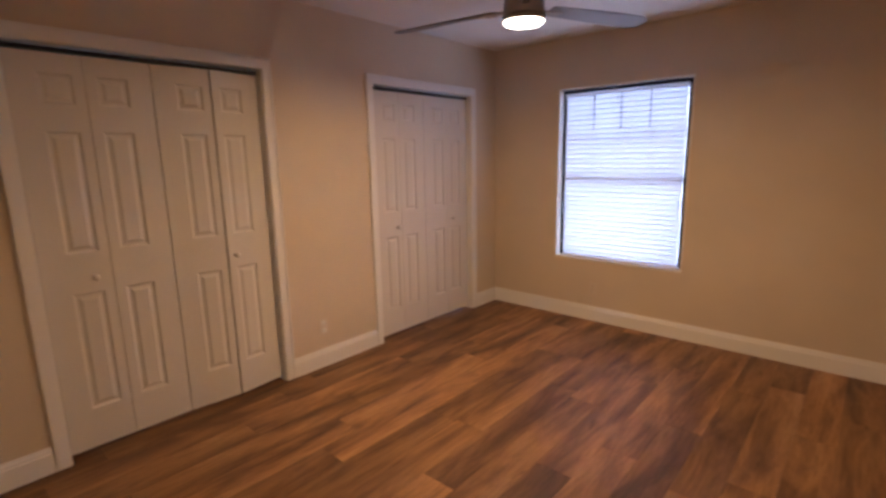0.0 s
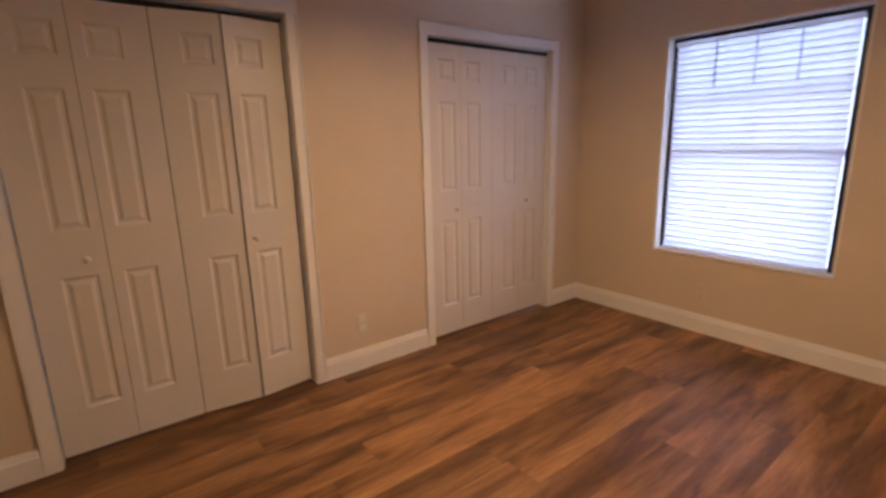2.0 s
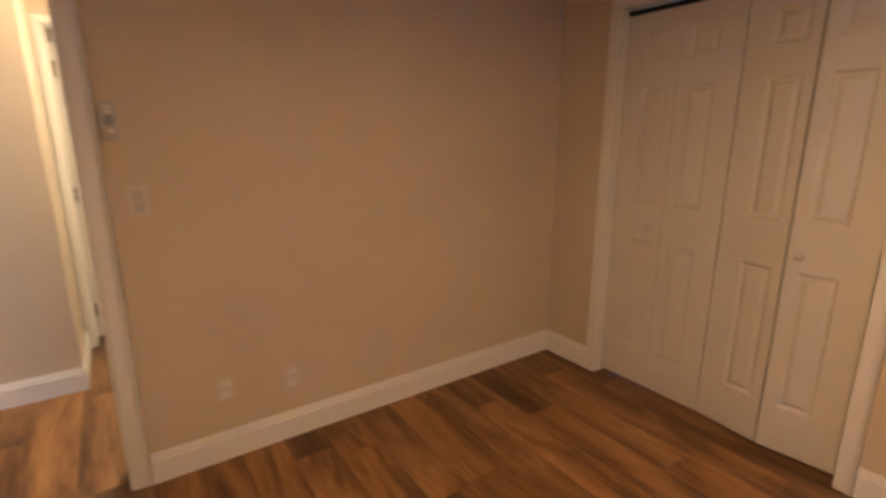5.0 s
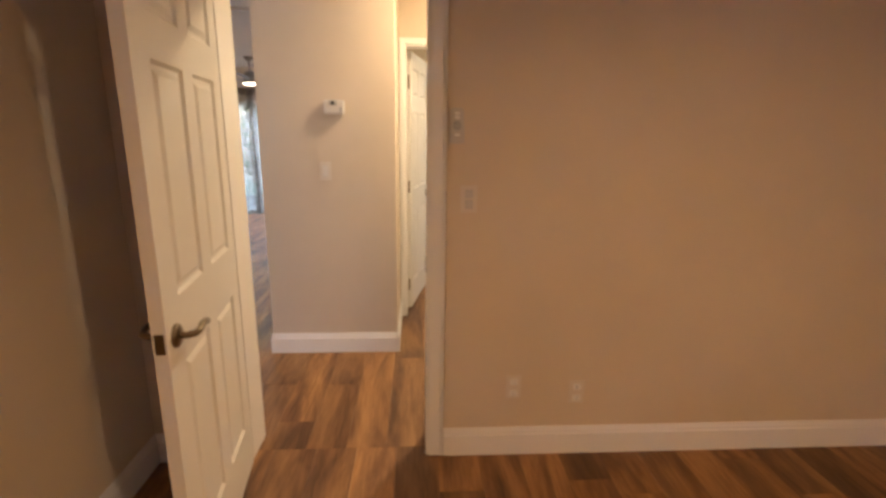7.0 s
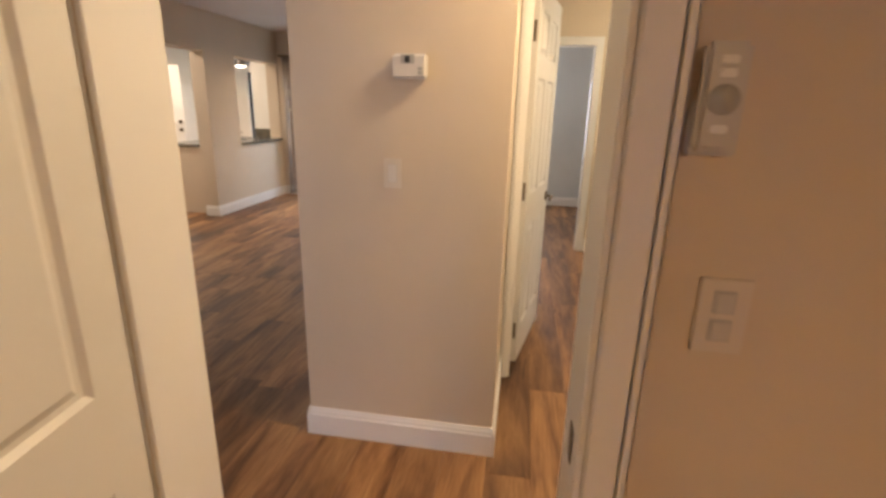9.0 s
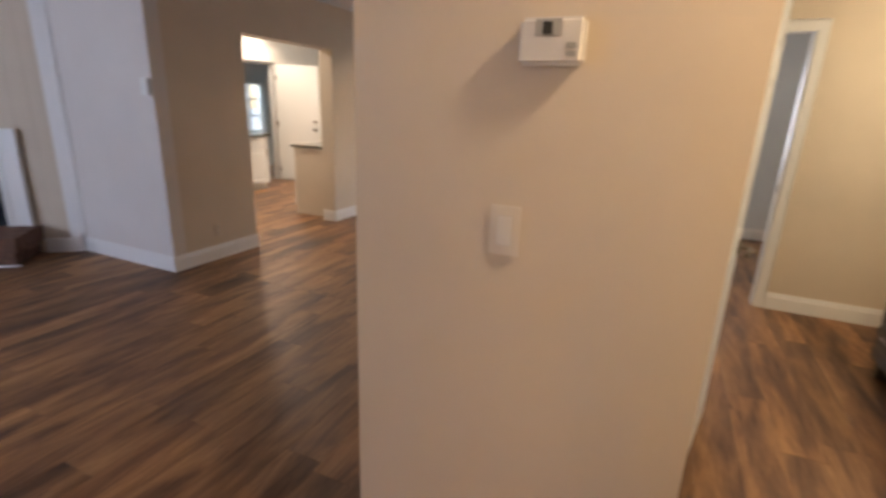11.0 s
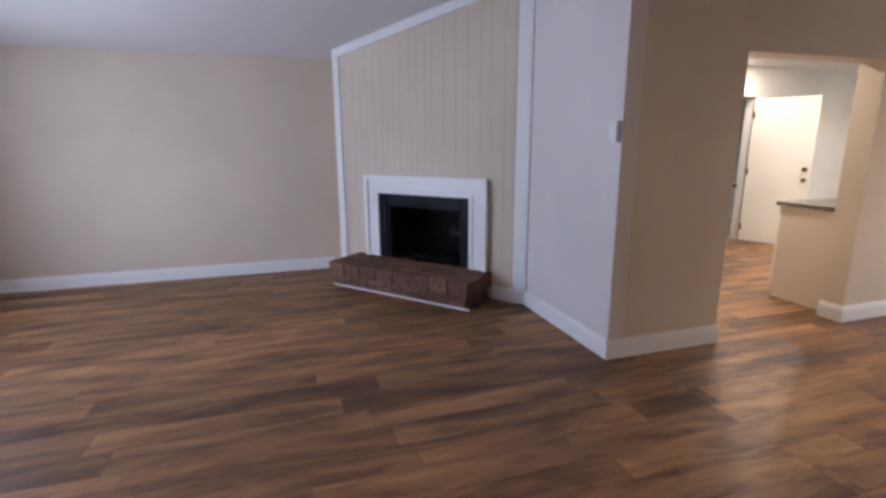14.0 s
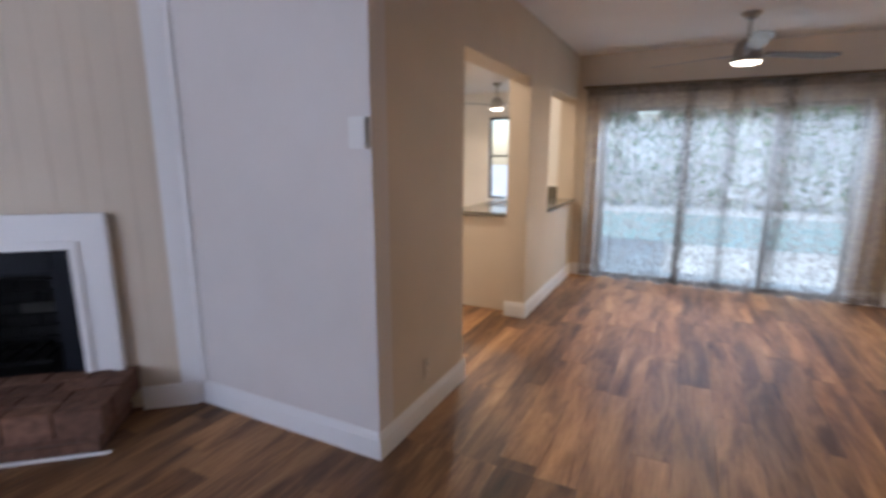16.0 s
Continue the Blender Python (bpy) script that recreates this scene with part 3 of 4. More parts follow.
def fireplace():
    e = thing("fireplace", FPM, "open fireplace with a white moulded surround and black metal frame", "fireplace")
    h0 = 0.262
    # two legs and a head, each with a stepped moulding on its outer and inner edge
    for nm, body, outer, inner in (
            ("surround_leg", (0.555, 0.712, 0.0, 0.045, h0, 0.955), (0.672, 0.724, 0.044, 0.07, h0, 1.07), (0.537, 0.58, 0.044, 0.058, h0, 0.935)),
            ("surround_leg", (-0.712, -0.555, 0.0, 0.045, h0, 0.955), (-0.724, -0.672, 0.044, 0.07, h0, 1.07), (-0.58, -0.537, 0.044, 0.058, h0, 0.935)),
            ("surround_head", (-0.712, 0.712, 0.0, 0.045, 0.955, 1.11), (-0.724, 0.724, 0.044, 0.07, 1.07, 1.12), (-0.58, 0.58, 0.044, 0.058, 0.935, 0.978))):
        sur = part(nm, boxes(body, bevel=0.002), TRIM, e, "white painted moulded surround")
        part("outer_moulding", boxes(outer, bevel=0.003, segments=2), TRIM, sur)
        part("inner_moulding", boxes(inner, bevel=0.003, segments=2), TRIM, sur)
    part("metal_frame", boxes((0.45, 0.55, -0.03, 0.03, h0, 0.94), (-0.55, -0.45, -0.03, 0.03, h0, 0.94), (-0.45, 0.45, -0.03, 0.03, 0.825, 0.94), bevel=0.008), INSERT, e, "black painted metal frame")
    part("inner_lip", boxes((0.42, 0.45, -0.05, 0.012, h0, 0.825), (-0.45, -0.42, -0.05, 0.012, h0, 0.825), (-0.42, 0.42, -0.05, 0.012, 0.80, 0.825), bevel=0.003), INSERT, e)
    fb = part("firebox", boxes((-0.52, 0.52, -0.62, -0.58, 0.16, 0.95), (-0.54, -0.46, -0.60, -0.03, 0.16, 0.95), (0.46, 0.54, -0.60, -0.03, 0.16, 0.95), (-0.52, 0.52, -0.60, -0.03, 0.90, 0.95), (-0.52, 0.52, -0.60, -0.03, 0.14, 0.205)), SOOT, e, "sooty black firebox")
    rng = random.Random(3)
    for row in range(9):
        for k in range(5):
            x = -0.46 + k * 0.205 - (0.1 if row % 2 else 0)
            x0, x1 = max(x, -0.455), min(x + 0.197, 0.455)
            if x1 - x0 > 0.03:
                z = 0.21 + row * 0.075
                part("brick", boxes((x0, x1, -0.579, -0.565 + rng.uniform(0, 0.004), z, z + 0.067)), PALE_FIREBRICK if (row, k) in ((3, 1), (3, 2)) else SOOT, fb)
    part("grate", boxes(*[(x, x + 0.015, -0.45, -0.15, 0.27, 0.29) for x in (-0.25, -0.15, -0.05, 0.05, 0.15, 0.25)], (-0.28, 0.28, -0.44, -0.42, 0.25, 0.27), (-0.28, 0.28, -0.18, -0.16, 0.25, 0.27), (-0.26, -0.24, -0.44, -0.42, 0.2, 0.25), (0.24, 0.26, -0.44, -0.42, 0.2, 0.25), (-0.26, -0.24, -0.18, -0.16, 0.2, 0.25), (0.24, 0.26, -0.18, -0.16, 0.2, 0.25)), SOOT, e, "black iron grate")
    return e


fireplace()


def hearth():
    e = thing("hearth", FPM, "low raised hearth of dark red-brown bricks before the fireplace", "hearth")
    x0, x1, d, h = -0.775, 0.862, 0.49, 0.26
    part("core", boxes((x0 + 0.06, x1 - 0.06, 0.001, d - 0.06, 0, h - 0.012)), MORTAR, e, "grey mortar core")
    rng = random.Random(11)
    cache = {}

    def brick(a0, a1, b0, b1, z0, z1):
        key = (round(a1 - a0, 3), round(b1 - b0, 3), round(z1 - z0, 3))
        if key not in cache:
            w, v, t = key
            cache[key] = mesh_of("brick", boxes((-w / 2, w / 2, -v / 2, v / 2, -t / 2, t / 2), bevel=0.005, segments=1), BRICK)
        ob = new("brick", cache[key])
        ob.matrix_basis = pose((a0 + a1) / 2 + rng.uniform(-0.002, 0.002), (b0 + b1) / 2 + rng.uniform(-0.003, 0.003), (z0 + z1) / 2 + rng.uniform(-0.002, 0.002), rng.uniform(-0.6, 0.6), rng.uniform(-0.6, 0.6), rng.uniform(-0.7, 0.7))
        ob.parent = e
    for course, (z0, z1, back) in enumerate(((0.012, 0.062, 0.055), (0.070, 0.118, 0.05))):
        a = x0 + back - (0.1 if course else 0)
        while a < x1 - back - 0.02:
            lo, hi = max(a, x0 + back), min(a + 0.197, x1 - back)
            if hi - lo > 0.04:
                brick(lo, hi, d - back - 0.092, d - back, z0, z1)
            a += 0.205
        for side in (x0 + back, x1 - back - 0.092):
            for b in (0.005, 0.205):
                brick(side, side + 0.092, b, min(b + 0.197, d - back - 0.10), z0, z1)
    n = 8
    step = (x1 - x0) / n
    for i in range(n):
        brick(x0 + i * step + 0.004, x0 + (i + 1) * step - 0.004, d - 0.105, d, 0.126, h)
        for b0, b1 in ((0.005, 0.120), (0.128, 0.243), (0.251, 0.368)):
            s = step / 2 if b0 == 0.128 else 0
            lo, hi = x0 + i * step + 0.004 + s, x0 + (i + 1) * step - 0.004 + s
            brick(lo, min(hi, x1 - 0.004), b0, b1, 0.126, h)
    brick(x0 + 0.004, x0 + step / 2 - 0.004, 0.128, 0.243, 0.126, h)
    part("edge_strip", boxes((x0 + 0.01, x1 - 0.01, d - 0.054, d - 0.040, 0, 0.014), bevel=0.002), TRIM, e, "thin white strip along the hearth's foot")
    return e


hearth()


# ---- closets ----
def bifold(x0, x1, ajar, knobs, label):
    """Four moulded leaves on a track, in two folding pairs; ajar: how far the right pair's hinge stands out."""
    e = thing("bifold_door", pose(x0, 0.055, 0.0), label, "closet door", "bifold closet doors")
    w, h = (x1 - x0 - 0.022) / 4, 1.976
    part("track", boxes((0, x1 - x0, -0.014, 0.012, 2.008, 2.0275)), BLACK, e, "dark steel top track")
    for i in range(4):
        shift = 0.032 if i % 2 == 0 else -0.032
        pan = [(w / 2 - 0.068 + shift, w / 2 + 0.068 + shift, lo, hi) for lo, hi in ROWS]
        bm = moulded_leaf(w - (0.008 if i == 2 and ajar else 0.003), h, 0.03, pan)
        a = math.asin(min(0.9, ajar / w)) if i >= 2 else 0
        if i < 2 or not ajar:
            m = pose(0.011 + i * w, 0, 0.026)
        elif i == 2:
            m = pose(0.011 + 4 * w - 2 * w * math.cos(a), 0, 0.026, 0, 0, -math.degrees(a))
        else:
            m = pose(0.011 + 4 * w - w * math.cos(a), -ajar, 0.026, 0, 0, math.degrees(a))
        leaf = part("leaf", bm, BIFOLD, e, m=m)
        for k, kx in knobs:
            if k == i:
                kb = lathe(((0.0, 0), (0.012, 0), (0.008, 0.006), (0.007, 0.014), (0.014, 0.02), (0.016, 0.027), (0.010, 0.034), (0.0, 0.035)), 20)
                part("knob", kb, BIFOLD, leaf, "small round knob", m=pose(kx, -0.015, 0.90, 90), smooth=True)
    return e


bifold(*C1, 0.034, ((0, 0.215), (3, 0.045)), "white moulded four-leaf bifold closet door, one pair slightly ajar")
bifold(*C2, 0.0, ((0, 0.237), (3, 0.07)), "white moulded four-leaf bifold closet door, shut")


# ---- hinged doors ----
def lever(parent, x, side, z=0.93, mat=None, toward=-1):
    """A lever handle on the leaf's face; toward: the way in which its grip points."""
    s = side
    rose = part("rose", lathe(((0, 0), (0.032, 0), (0.032, 0.006), (0.026, 0.011), (0.012, 0.013), (0, 0.013)), 28), mat or ANTIQUE, parent, "round metal rose", m=pose(x, s * 0.018, z, -90 * s), smooth=True)
    pts = [(0, s * 0.0, 0), (0, s * 0.03, 0), (toward * 0.008, s * 0.048, 0.001), (toward * 0.03, s * 0.052, 0.004), (toward * 0.06, s * 0.05, 0.007), (toward * 0.09, s * 0.047, 0.002), (toward * 0.115, s * 0.046, -0.006)]
    part("lever", tube(pts, 0.009), mat or ANTIQUE, parent, "curved lever handle", m=pose(x, s * 0.018, z), smooth=True)
    return rose


def hinges(parent, h, mat, x=0.0, y=0.0, low=0.2):
    for z in (low, h / 2, h - 0.22):
        bm = boxes((x - 0.002, x + 0.03, y - 0.001, y + 0.003, z - 0.045, z + 0.045), bevel=0.001)
        cyl(bm, pose(x, y, z - 0.048), 0.007, 0.096, 12)
        part("hinge", bm, mat, parent, "brass butt hinge")


def six_panels(w):
    a, s, g = 0.085, 0.11, 0.09
    pw = (w - a - s - g) / 2
    return [(x, x + pw, lo, hi) for x in (a, a + pw + g) for lo, hi in ((0.21, 0.80), (0.98, 1.58), (1.69, 1.90))]


def hinged_door(name, m, w, label, handles=True, flat=False, knob_mat=None, toward=-1, hinge_y=-0.022, low=0.2):
    e = thing(name, m, label, "door", kind="structure")
    leaf = part("leaf", boxes((0, w, -0.0175, 0.0175, 0, 2.01), bevel=0.002) if flat else moulded_leaf(w, 2.01, 0.035, six_panels(w)), DOOR, e, m=pose(0, 0, 0.012))
    if handles:
        for side in (-1, 1):
            lever(leaf, w - 0.058, side, 0.886, knob_mat, toward)
        part("latch_plate", boxes((w - 0.001, w + 0.002, -0.012, 0.012, 0.858, 0.914), bevel=0.0015), BRONZE, leaf, "bronze latch plate")
    hinges(leaf, 2.01, BRONZE, 0.0, hinge_y, low)
    return e


hinged_door("door_1", pose(0.036, -3.162, 0, 0, 0, 7), 0.737, "open white six-panel bedroom door with a lever handle")
hinged_door("door_2", pose(-1.90, -2.487, 0, 0, 0, 168.6), 0.69, "open white six-panel bathroom door swung into the bathroom", hinge_y=0.0)
kd = hinged_door("door_3", pose(-7.07, -9.215, 0, 0, 0, 113), 0.77, "open cream utility door with deadbolt and knob", False, True)
for z in (0.93, 1.07):
    part("knob", lathe(((0, 0), (0.03, 0), (0.03, 0.008), (0.014, 0.014), (0.014, 0.03), (0.027, 0.045), (0.02, 0.062), (0, 0.064)), 24), BRONZE, kd, "dark bronze knob" if z < 1 else "dark bronze deadbolt", m=pose(0.70, -0.018, z, 90), smooth=True)
part("weatherstrip", boxes((-7.095, -7.07, KIT_S + 0.001, KIT_S + 0.012, 0, 2.05), (-7.07, -6.29, KIT_S + 0.001, KIT_S + 0.012, 2.025, 2.05), bevel=0.002), BLACK, None)
tagged(bpy.data.objects["weatherstrip"], "black weatherstrip round the utility doorway", "weatherstrip", kind="structure")
hd = hinged_door("door_4", pose(-1.40, HALL_N - 0.02, 0, 0, 0, 0), 0.70, "shut white six-panel hall closet door", False, low=0.47)
casing(pose(-0.69, HALL_N, 0, 0, 0, 180), 0.72, 2.03, 0.06, label="white moulded casing round the hall closet door")
part("strike_plate", boxes((-0.085, -0.05, DOOR_Y1 - 0.0145, DOOR_Y1 - 0.0115, 0.85, 0.915), bevel=0.001), BRONZE)
part("strike_plate", boxes((BATH_D - 0.08, BATH_D - 0.045, -1.7795, -1.7765, 0.90, 0.965), bevel=0.001), BRONZE)
part("strike_plate", boxes((-4.505, -4.47, -1.8995, -1.8965, 0.90, 0.965), bevel=0.001), BRONZE)
for o in scene.objects:
    if o.name.startswith("strike_plate"):
        tagged(o, "small bronze strike plate let into the door jamb", "strike plate")


# ---- windows ----
def bedroom_window():
    y0, y1, z0, z1 = WIN
    x = BED_E + 0.07
    e = thing("window_1", pose(0, 0, 0), "black-framed single-hung window in a white reveal", "window", kind="structure")
    r = 0.012
    part("window_reveal", boxes((BED_E - 0.003, x + 0.05, y0, y0 + r, z0, z1), (BED_E - 0.003, x + 0.05, y1 - r, y1, z0, z1), (BED_E - 0.003, x + 0.05, y0 + r, y1 - r, z1 - r, z1)), TRIM, e, "white window reveal")
    part("window_sill", boxes((BED_E - 0.012, x + 0.05, y0 + 0.001, y1 - 0.001, z0 - 0.004, z0 + 0.016), bevel=0.004), TRIM, e, "white window sill")
    a0, a1, b0, b1, f = y0 + r, y1 - r, z0 + 0.016, z1 - r, 0.046
    part("window_frame", boxes((x, x + 0.05, a0, a0 + f, b0, b1), (x, x + 0.05, a1 - f, a1, b0, b1), (x, x + 0.05, a0 + f, a1 - f, b1 - f, b1), (x, x + 0.05, a0 + f, a1 - f, b0, b0 + 0.02), bevel=0.003), BLACK, e, "black aluminium frame")
    zm = 1.275
    part("meeting_rail", boxes((x + 0.004, x + 0.045, a0 + f, a1 - f, zm - 0.018, zm + 0.018), bevel=0.003), BLACK, e, "black meeting rail")
    for k in (1, 2, 3):
        yy = a0 + f + (a1 - a0 - 2 * f) * k / 4
        part("muntin", boxes((x + 0.03, x + 0.04, yy - 0.009, yy + 0.009, zm + 0.018, b1 - f)), BLACK, e)
    part("muntin", boxes((x + 0.03, x + 0.04, a0 + f, a1 - f, 1.62, 1.638)), BLACK, e)
    for lo, hi in ((b0 + 0.02, zm - 0.018), (zm + 0.018, b1 - f)):
        g = part("pane", boxes((x + 0.034, x + 0.037, a0 + f, a1 - f, lo, hi)), GLASS, e)
        g.visible_shadow = False
    return e


bedroom_window()


def blind():
    y0, y1, z0, z1 = WIN
    x = BED_E + 0.045
    a0, a1 = y0 + 0.052, y1 - 0.052
    e = thing("window_blind", pose(0, 0, 0), "white slatted venetian blind, lowered and nearly shut, in the window", "blind")
    part("headrail", boxes((x - 0.022, x + 0.022, a0, a1, z1 - 0.075, z1 - 0.045), bevel=0.003), SLAT, e)
    n, top, low = 34, z1 - 0.09, z0 + 0.055
    me = None
    for i in range(n):
        if me is None:
            bm = bmesh.new()
            pts = [(-0.027 + 0.054 * k / 4, 0.004 * math.sin(math.pi * k / 4)) for k in range(5)]
            va = [[bm.verts.new((px, yy, pz)) for px, pz in pts] for yy in (a0 + 0.004, a1 - 0.004)]
            vb = [[bm.verts.new((px, yy, pz - 0.0022)) for px, pz in pts] for yy in (a0 + 0.004, a1 - 0.004)]
            for s in (va, vb):
                for k in range(4):
                    bm.faces.new((s[0][k], s[0][k + 1], s[1][k + 1], s[1][k]))
            for k in (0, 4):
                bm.faces.new((va[0][k], va[1][k], vb[1][k], vb[0][k]))
            bmesh.ops.recalc_face_normals(bm, faces=bm.faces[:])
            me = mesh_of("slat", bm, SLAT, True)
        ob = new("slat", me)
        ob.matrix_basis = pose(x, 0, top + (low - top) * i / (n - 1), 0, 65 + 0.7 * math.sin(i * 1.7), 0)
        ob.parent = e
    part("bottom_rail", boxes((x - 0.02, x + 0.02, a0, a1, z0 + 0.018, z0 + 0.038), bevel=0.004), SLAT, e)
    for yy in (a0 + 0.27, (a0 + a1) / 2, a1 - 0.27):
        part("ladder_cord", boxes((x - 0.018, x - 0.0165, yy - 0.003, yy + 0.003, z1 - 0.36, z1 - 0.05)), CORD, e, "grey ladder cord")
    return e


blind()


def plain_window(name, axis, p, hole, label, bars, mat, into):
    """A framed window in the wall plane p; bars: heights of cross bars, and offsets of uprights. into: the room's side."""
    a0, a1, z0, z1 = hole
    e = thing(name, pose(0, 0, 0), label, "window", kind="structure")

    def q(lo, hi, b, t, d0=0.0, d1=0.05):
        pp = sorted((p + into * d0, p + into * d1))
        return (*pp, lo, hi, b, t) if axis == "x" else (lo, hi, *pp, b, t)
    f = 0.04
    part("window_frame", boxes(q(a0, a0 + f, z0, z1), q(a1 - f, a1, z0, z1), q(a0 + f, a1 - f, z1 - f, z1), q(a0 + f, a1 - f, z0, z0 + f), bevel=0.003), mat, e)
    for kind, at in bars:
        if kind == "h":
            part("glazing_bar", boxes(q(a0 + f, a1 - f, at - 0.015, at + 0.015, 0.01, 0.04)), mat, e)
        else:
            part("mullion", boxes(q(at - 0.03, at + 0.03, z0 + f, z1 - f, 0.005, 0.045), bevel=0.003), mat, e)
    g = part("pane", boxes(q(a0 + f, a1 - f, z0 + f, z1 - f, 0.022, 0.026)), GLASS, e)
    g.visible_shadow = False
    return e


plain_window("window_2", "x", DIN_W - 0.12, SLIDE, "wide aluminium sliding glass door behind sheer curtains", (("v", -5.22), ("v", -4.42)), NICKEL, 1)
plain_window("window_3", "x", NOOK_W - 0.1, NWIN, "nook window with dark glazing bars and a white reveal", (("h", 1.36),), BLACK, 1)
plain_window("window_4", "y", -10.95, UWIN, "small utility room window with white bars", (("h", 1.08), ("h", 1.42), ("v", -8.08)), TRIM, 1)
plain_window("window_5", "x", LIV_E + 0.06, LWIN, "wide living room window", (("v", -7.25),), TRIM, -1)
# frame added before a solid wall, round the unseen fill light
plain_window("far_room_added_frame", "x", -6.96, (-3.22, -2.74, 0.9, 2.0), "added window frame on the solid wall behind the bathroom", (("h", 1.45),), TRIM, 1)
structure("window_sill", boxes((NOOK_W - 0.06, NOOK_W + 0.03, NWIN[0] - 0.03, NWIN[1] + 0.03, NWIN[2] - 0.02, NWIN[2] + 0.004), bevel=0.004), TRIM, "white nook window sill", "window sill")


# ---- curtains ----
def curtain_panel(y0, y1, label, seed, x=-6.64):
    e = thing("sheer_curtain", pose(x, 0, 0), label, "curtain", "sheer curtains at the sliding door")
    rng = random.Random(seed)
    ph, n, rows = rng.uniform(0, 6), 150, 14
    top, low = 2.10, 0.025

    def at(s, z):
        edge = math.exp(-(min(s, 1 - s) / 0.10) ** 2)
        k = (top - z) / (top - low)
        amp = (0.011 + 0.030 * edge) * (0.65 + 0.5 * k)
        wave = math.sin(ph + s * 44 + 2.2 * math.sin(s * 7 + ph)) + 0.5 * math.sin(s * 97 + ph * 2)
        yy = y0 + (y1 - y0) * s + 0.012 * math.sin(ph + z * 2.3) * k
        return (amp * wave, yy, z + 0.012 * math.sin(ph + s * 30) * k)
    for nm, lo, hi, off in (("cloth", low, top, 0), ("hem", low, low + 0.06, 0.003), ("heading", top - 0.075, top, 0.003)):
        bm = bmesh.new()
        rr = rows if nm == "cloth" else 2
        g = [[bm.verts.new(Vector(at(i / n, lo + (hi - lo) * j / rr)) + Vector((off, 0, 0))) for i in range(n + 1)] for j in range(rr + 1)]
        for j in range(rr):
            for i in range(n):
                bm.faces.new((g[j][i], g[j][i + 1], g[j + 1][i + 1], g[j + 1][i]))
        part(nm, bm, SHEER, e, smooth=True)
    return e


for k, (a, b) in enumerate(((-6.23, -5.15), (-5.25, -4.79), (-4.85, -4.33), (-4.43, -3.46))):
    curtain_panel(a, b, "taupe patterned sheer curtain hanging before the sliding door", 20 + k)
tagged(part("curtain_track", boxes((DIN_W, -6.60, -6.26, -3.43, 2.103, 2.125), bevel=0.004), BRONZE), "slim dark curtain track above the sliding door", "curtain track")


# ---- ceiling fans ----
def ceiling_fan(name, x, y, zc, zl, angles, label, blades=None):
    """zc: ceiling; zl: underside of the light."""
    e = thing(name, pose(x, y, 0), label, "ceiling fan")
    part("canopy", lathe(((0, zc - 0.055), (0.03, zc - 0.055), (0.065, zc - 0.02), (0.068, zc - 0.002), (0, zc - 0.002))), NICKEL, e, smooth=True)
    bm = bmesh.new()
    cyl(bm, pose(0, 0, zl + 0.17), 0.012, zc - 0.05 - zl - 0.17, 16)
    part("downrod", bm, NICKEL, e, smooth=True)
    part("motor_housing", lathe(((0, zl + 0.20), (0.045, zl + 0.195), (0.075, zl + 0.17), (0.095, zl + 0.12), (0.098, zl + 0.07), (0.09, zl + 0.045), (0, zl + 0.045))), NICKEL, e, "brushed nickel motor housing", smooth=True)
    lk = part("light_kit", lathe(((0, zl + 0.046), (0.105, zl + 0.046), (0.108, zl + 0.03), (0.102, zl + 0.022), (0, zl + 0.022))), NICKEL, e, smooth=True)
    part("light_bowl", lathe(((0, zl), (0.05, zl + 0.003), (0.085, zl + 0.011), (0.098, zl + 0.022), (0, zl + 0.022))), BOWL, lk, "lit opal glass bowl", smooth=True)
    for i, a in enumerate(angles):
        bm = bmesh.new()
        n = 12
        edge = []
        for k in range(n + 1):
            s = k / n
            w = 0.045 + 0.022 * math.sin(math.pi * min(1, s * 1.1) * 0.5) - (0.03 * max(0, (s - 0.9) / 0.1) ** 2)
            edge.append((0.15 + 0.62 * s, w))
        up = [[bm.verts.new((r, sg * w, zl + 0.085 + 0.006 * dz)) for r, w in edge] for sg in (-1, 1) for dz in (0, 1)]
        for k in range(n):
            for p, q in ((0, 2), (1, 3), (0, 1), (2, 3)):
                bm.faces.new((up[p][k], up[p][k + 1], up[q][k + 1], up[q][k]))
        for k in (0, n):
            bm.faces.new((up[0][k], up[1][k], up[3][k], up[2][k]))
        bmesh.ops.recalc_face_normals(bm, faces=bm.faces[:])
        bmesh.ops.rotate(bm, cent=(0.15, 0, zl + 0.085), matrix=Matrix.Rotation(radians(-10), 3, "X"), verts=bm.verts[:])
        b = part("blade", bm, (blades or [BLADE] * 9)[i], e, m=pose(0, 0, 0, 0, 0, a))
        part("blade_iron", boxes((0.07, 0.21, -0.016, 0.016, zl + 0.078, zl + 0.084), (0.16, 0.215, -0.032, 0.032, zl + 0.078, zl + 0.083), bevel=0.002), NICKEL, b, "metal blade arm")
    return e


ceiling_fan("ceiling_fan", 2.13, -1.54, BED_H, 2.095, (97, 217, 337), "three-blade ceiling fan with a lit bowl hanging from the bedroom ceiling", [BLADE, BLADE, PALE_BLADE])
ceiling_fan("ceiling_fan", -5.6, -4.84, FLAT, 2.085, (123, 243, 3), "three-blade dining room ceiling fan with a lit bowl", [BLADE, PALE_BLADE, PALE_BLADE])
ceiling_fan("ceiling_fan", -8.3, -7.9, FLAT, 2.06, (80, 200, 320), "three-blade ceiling fan with a lit bowl in the kitchen nook", [PALE_BLADE] * 3)


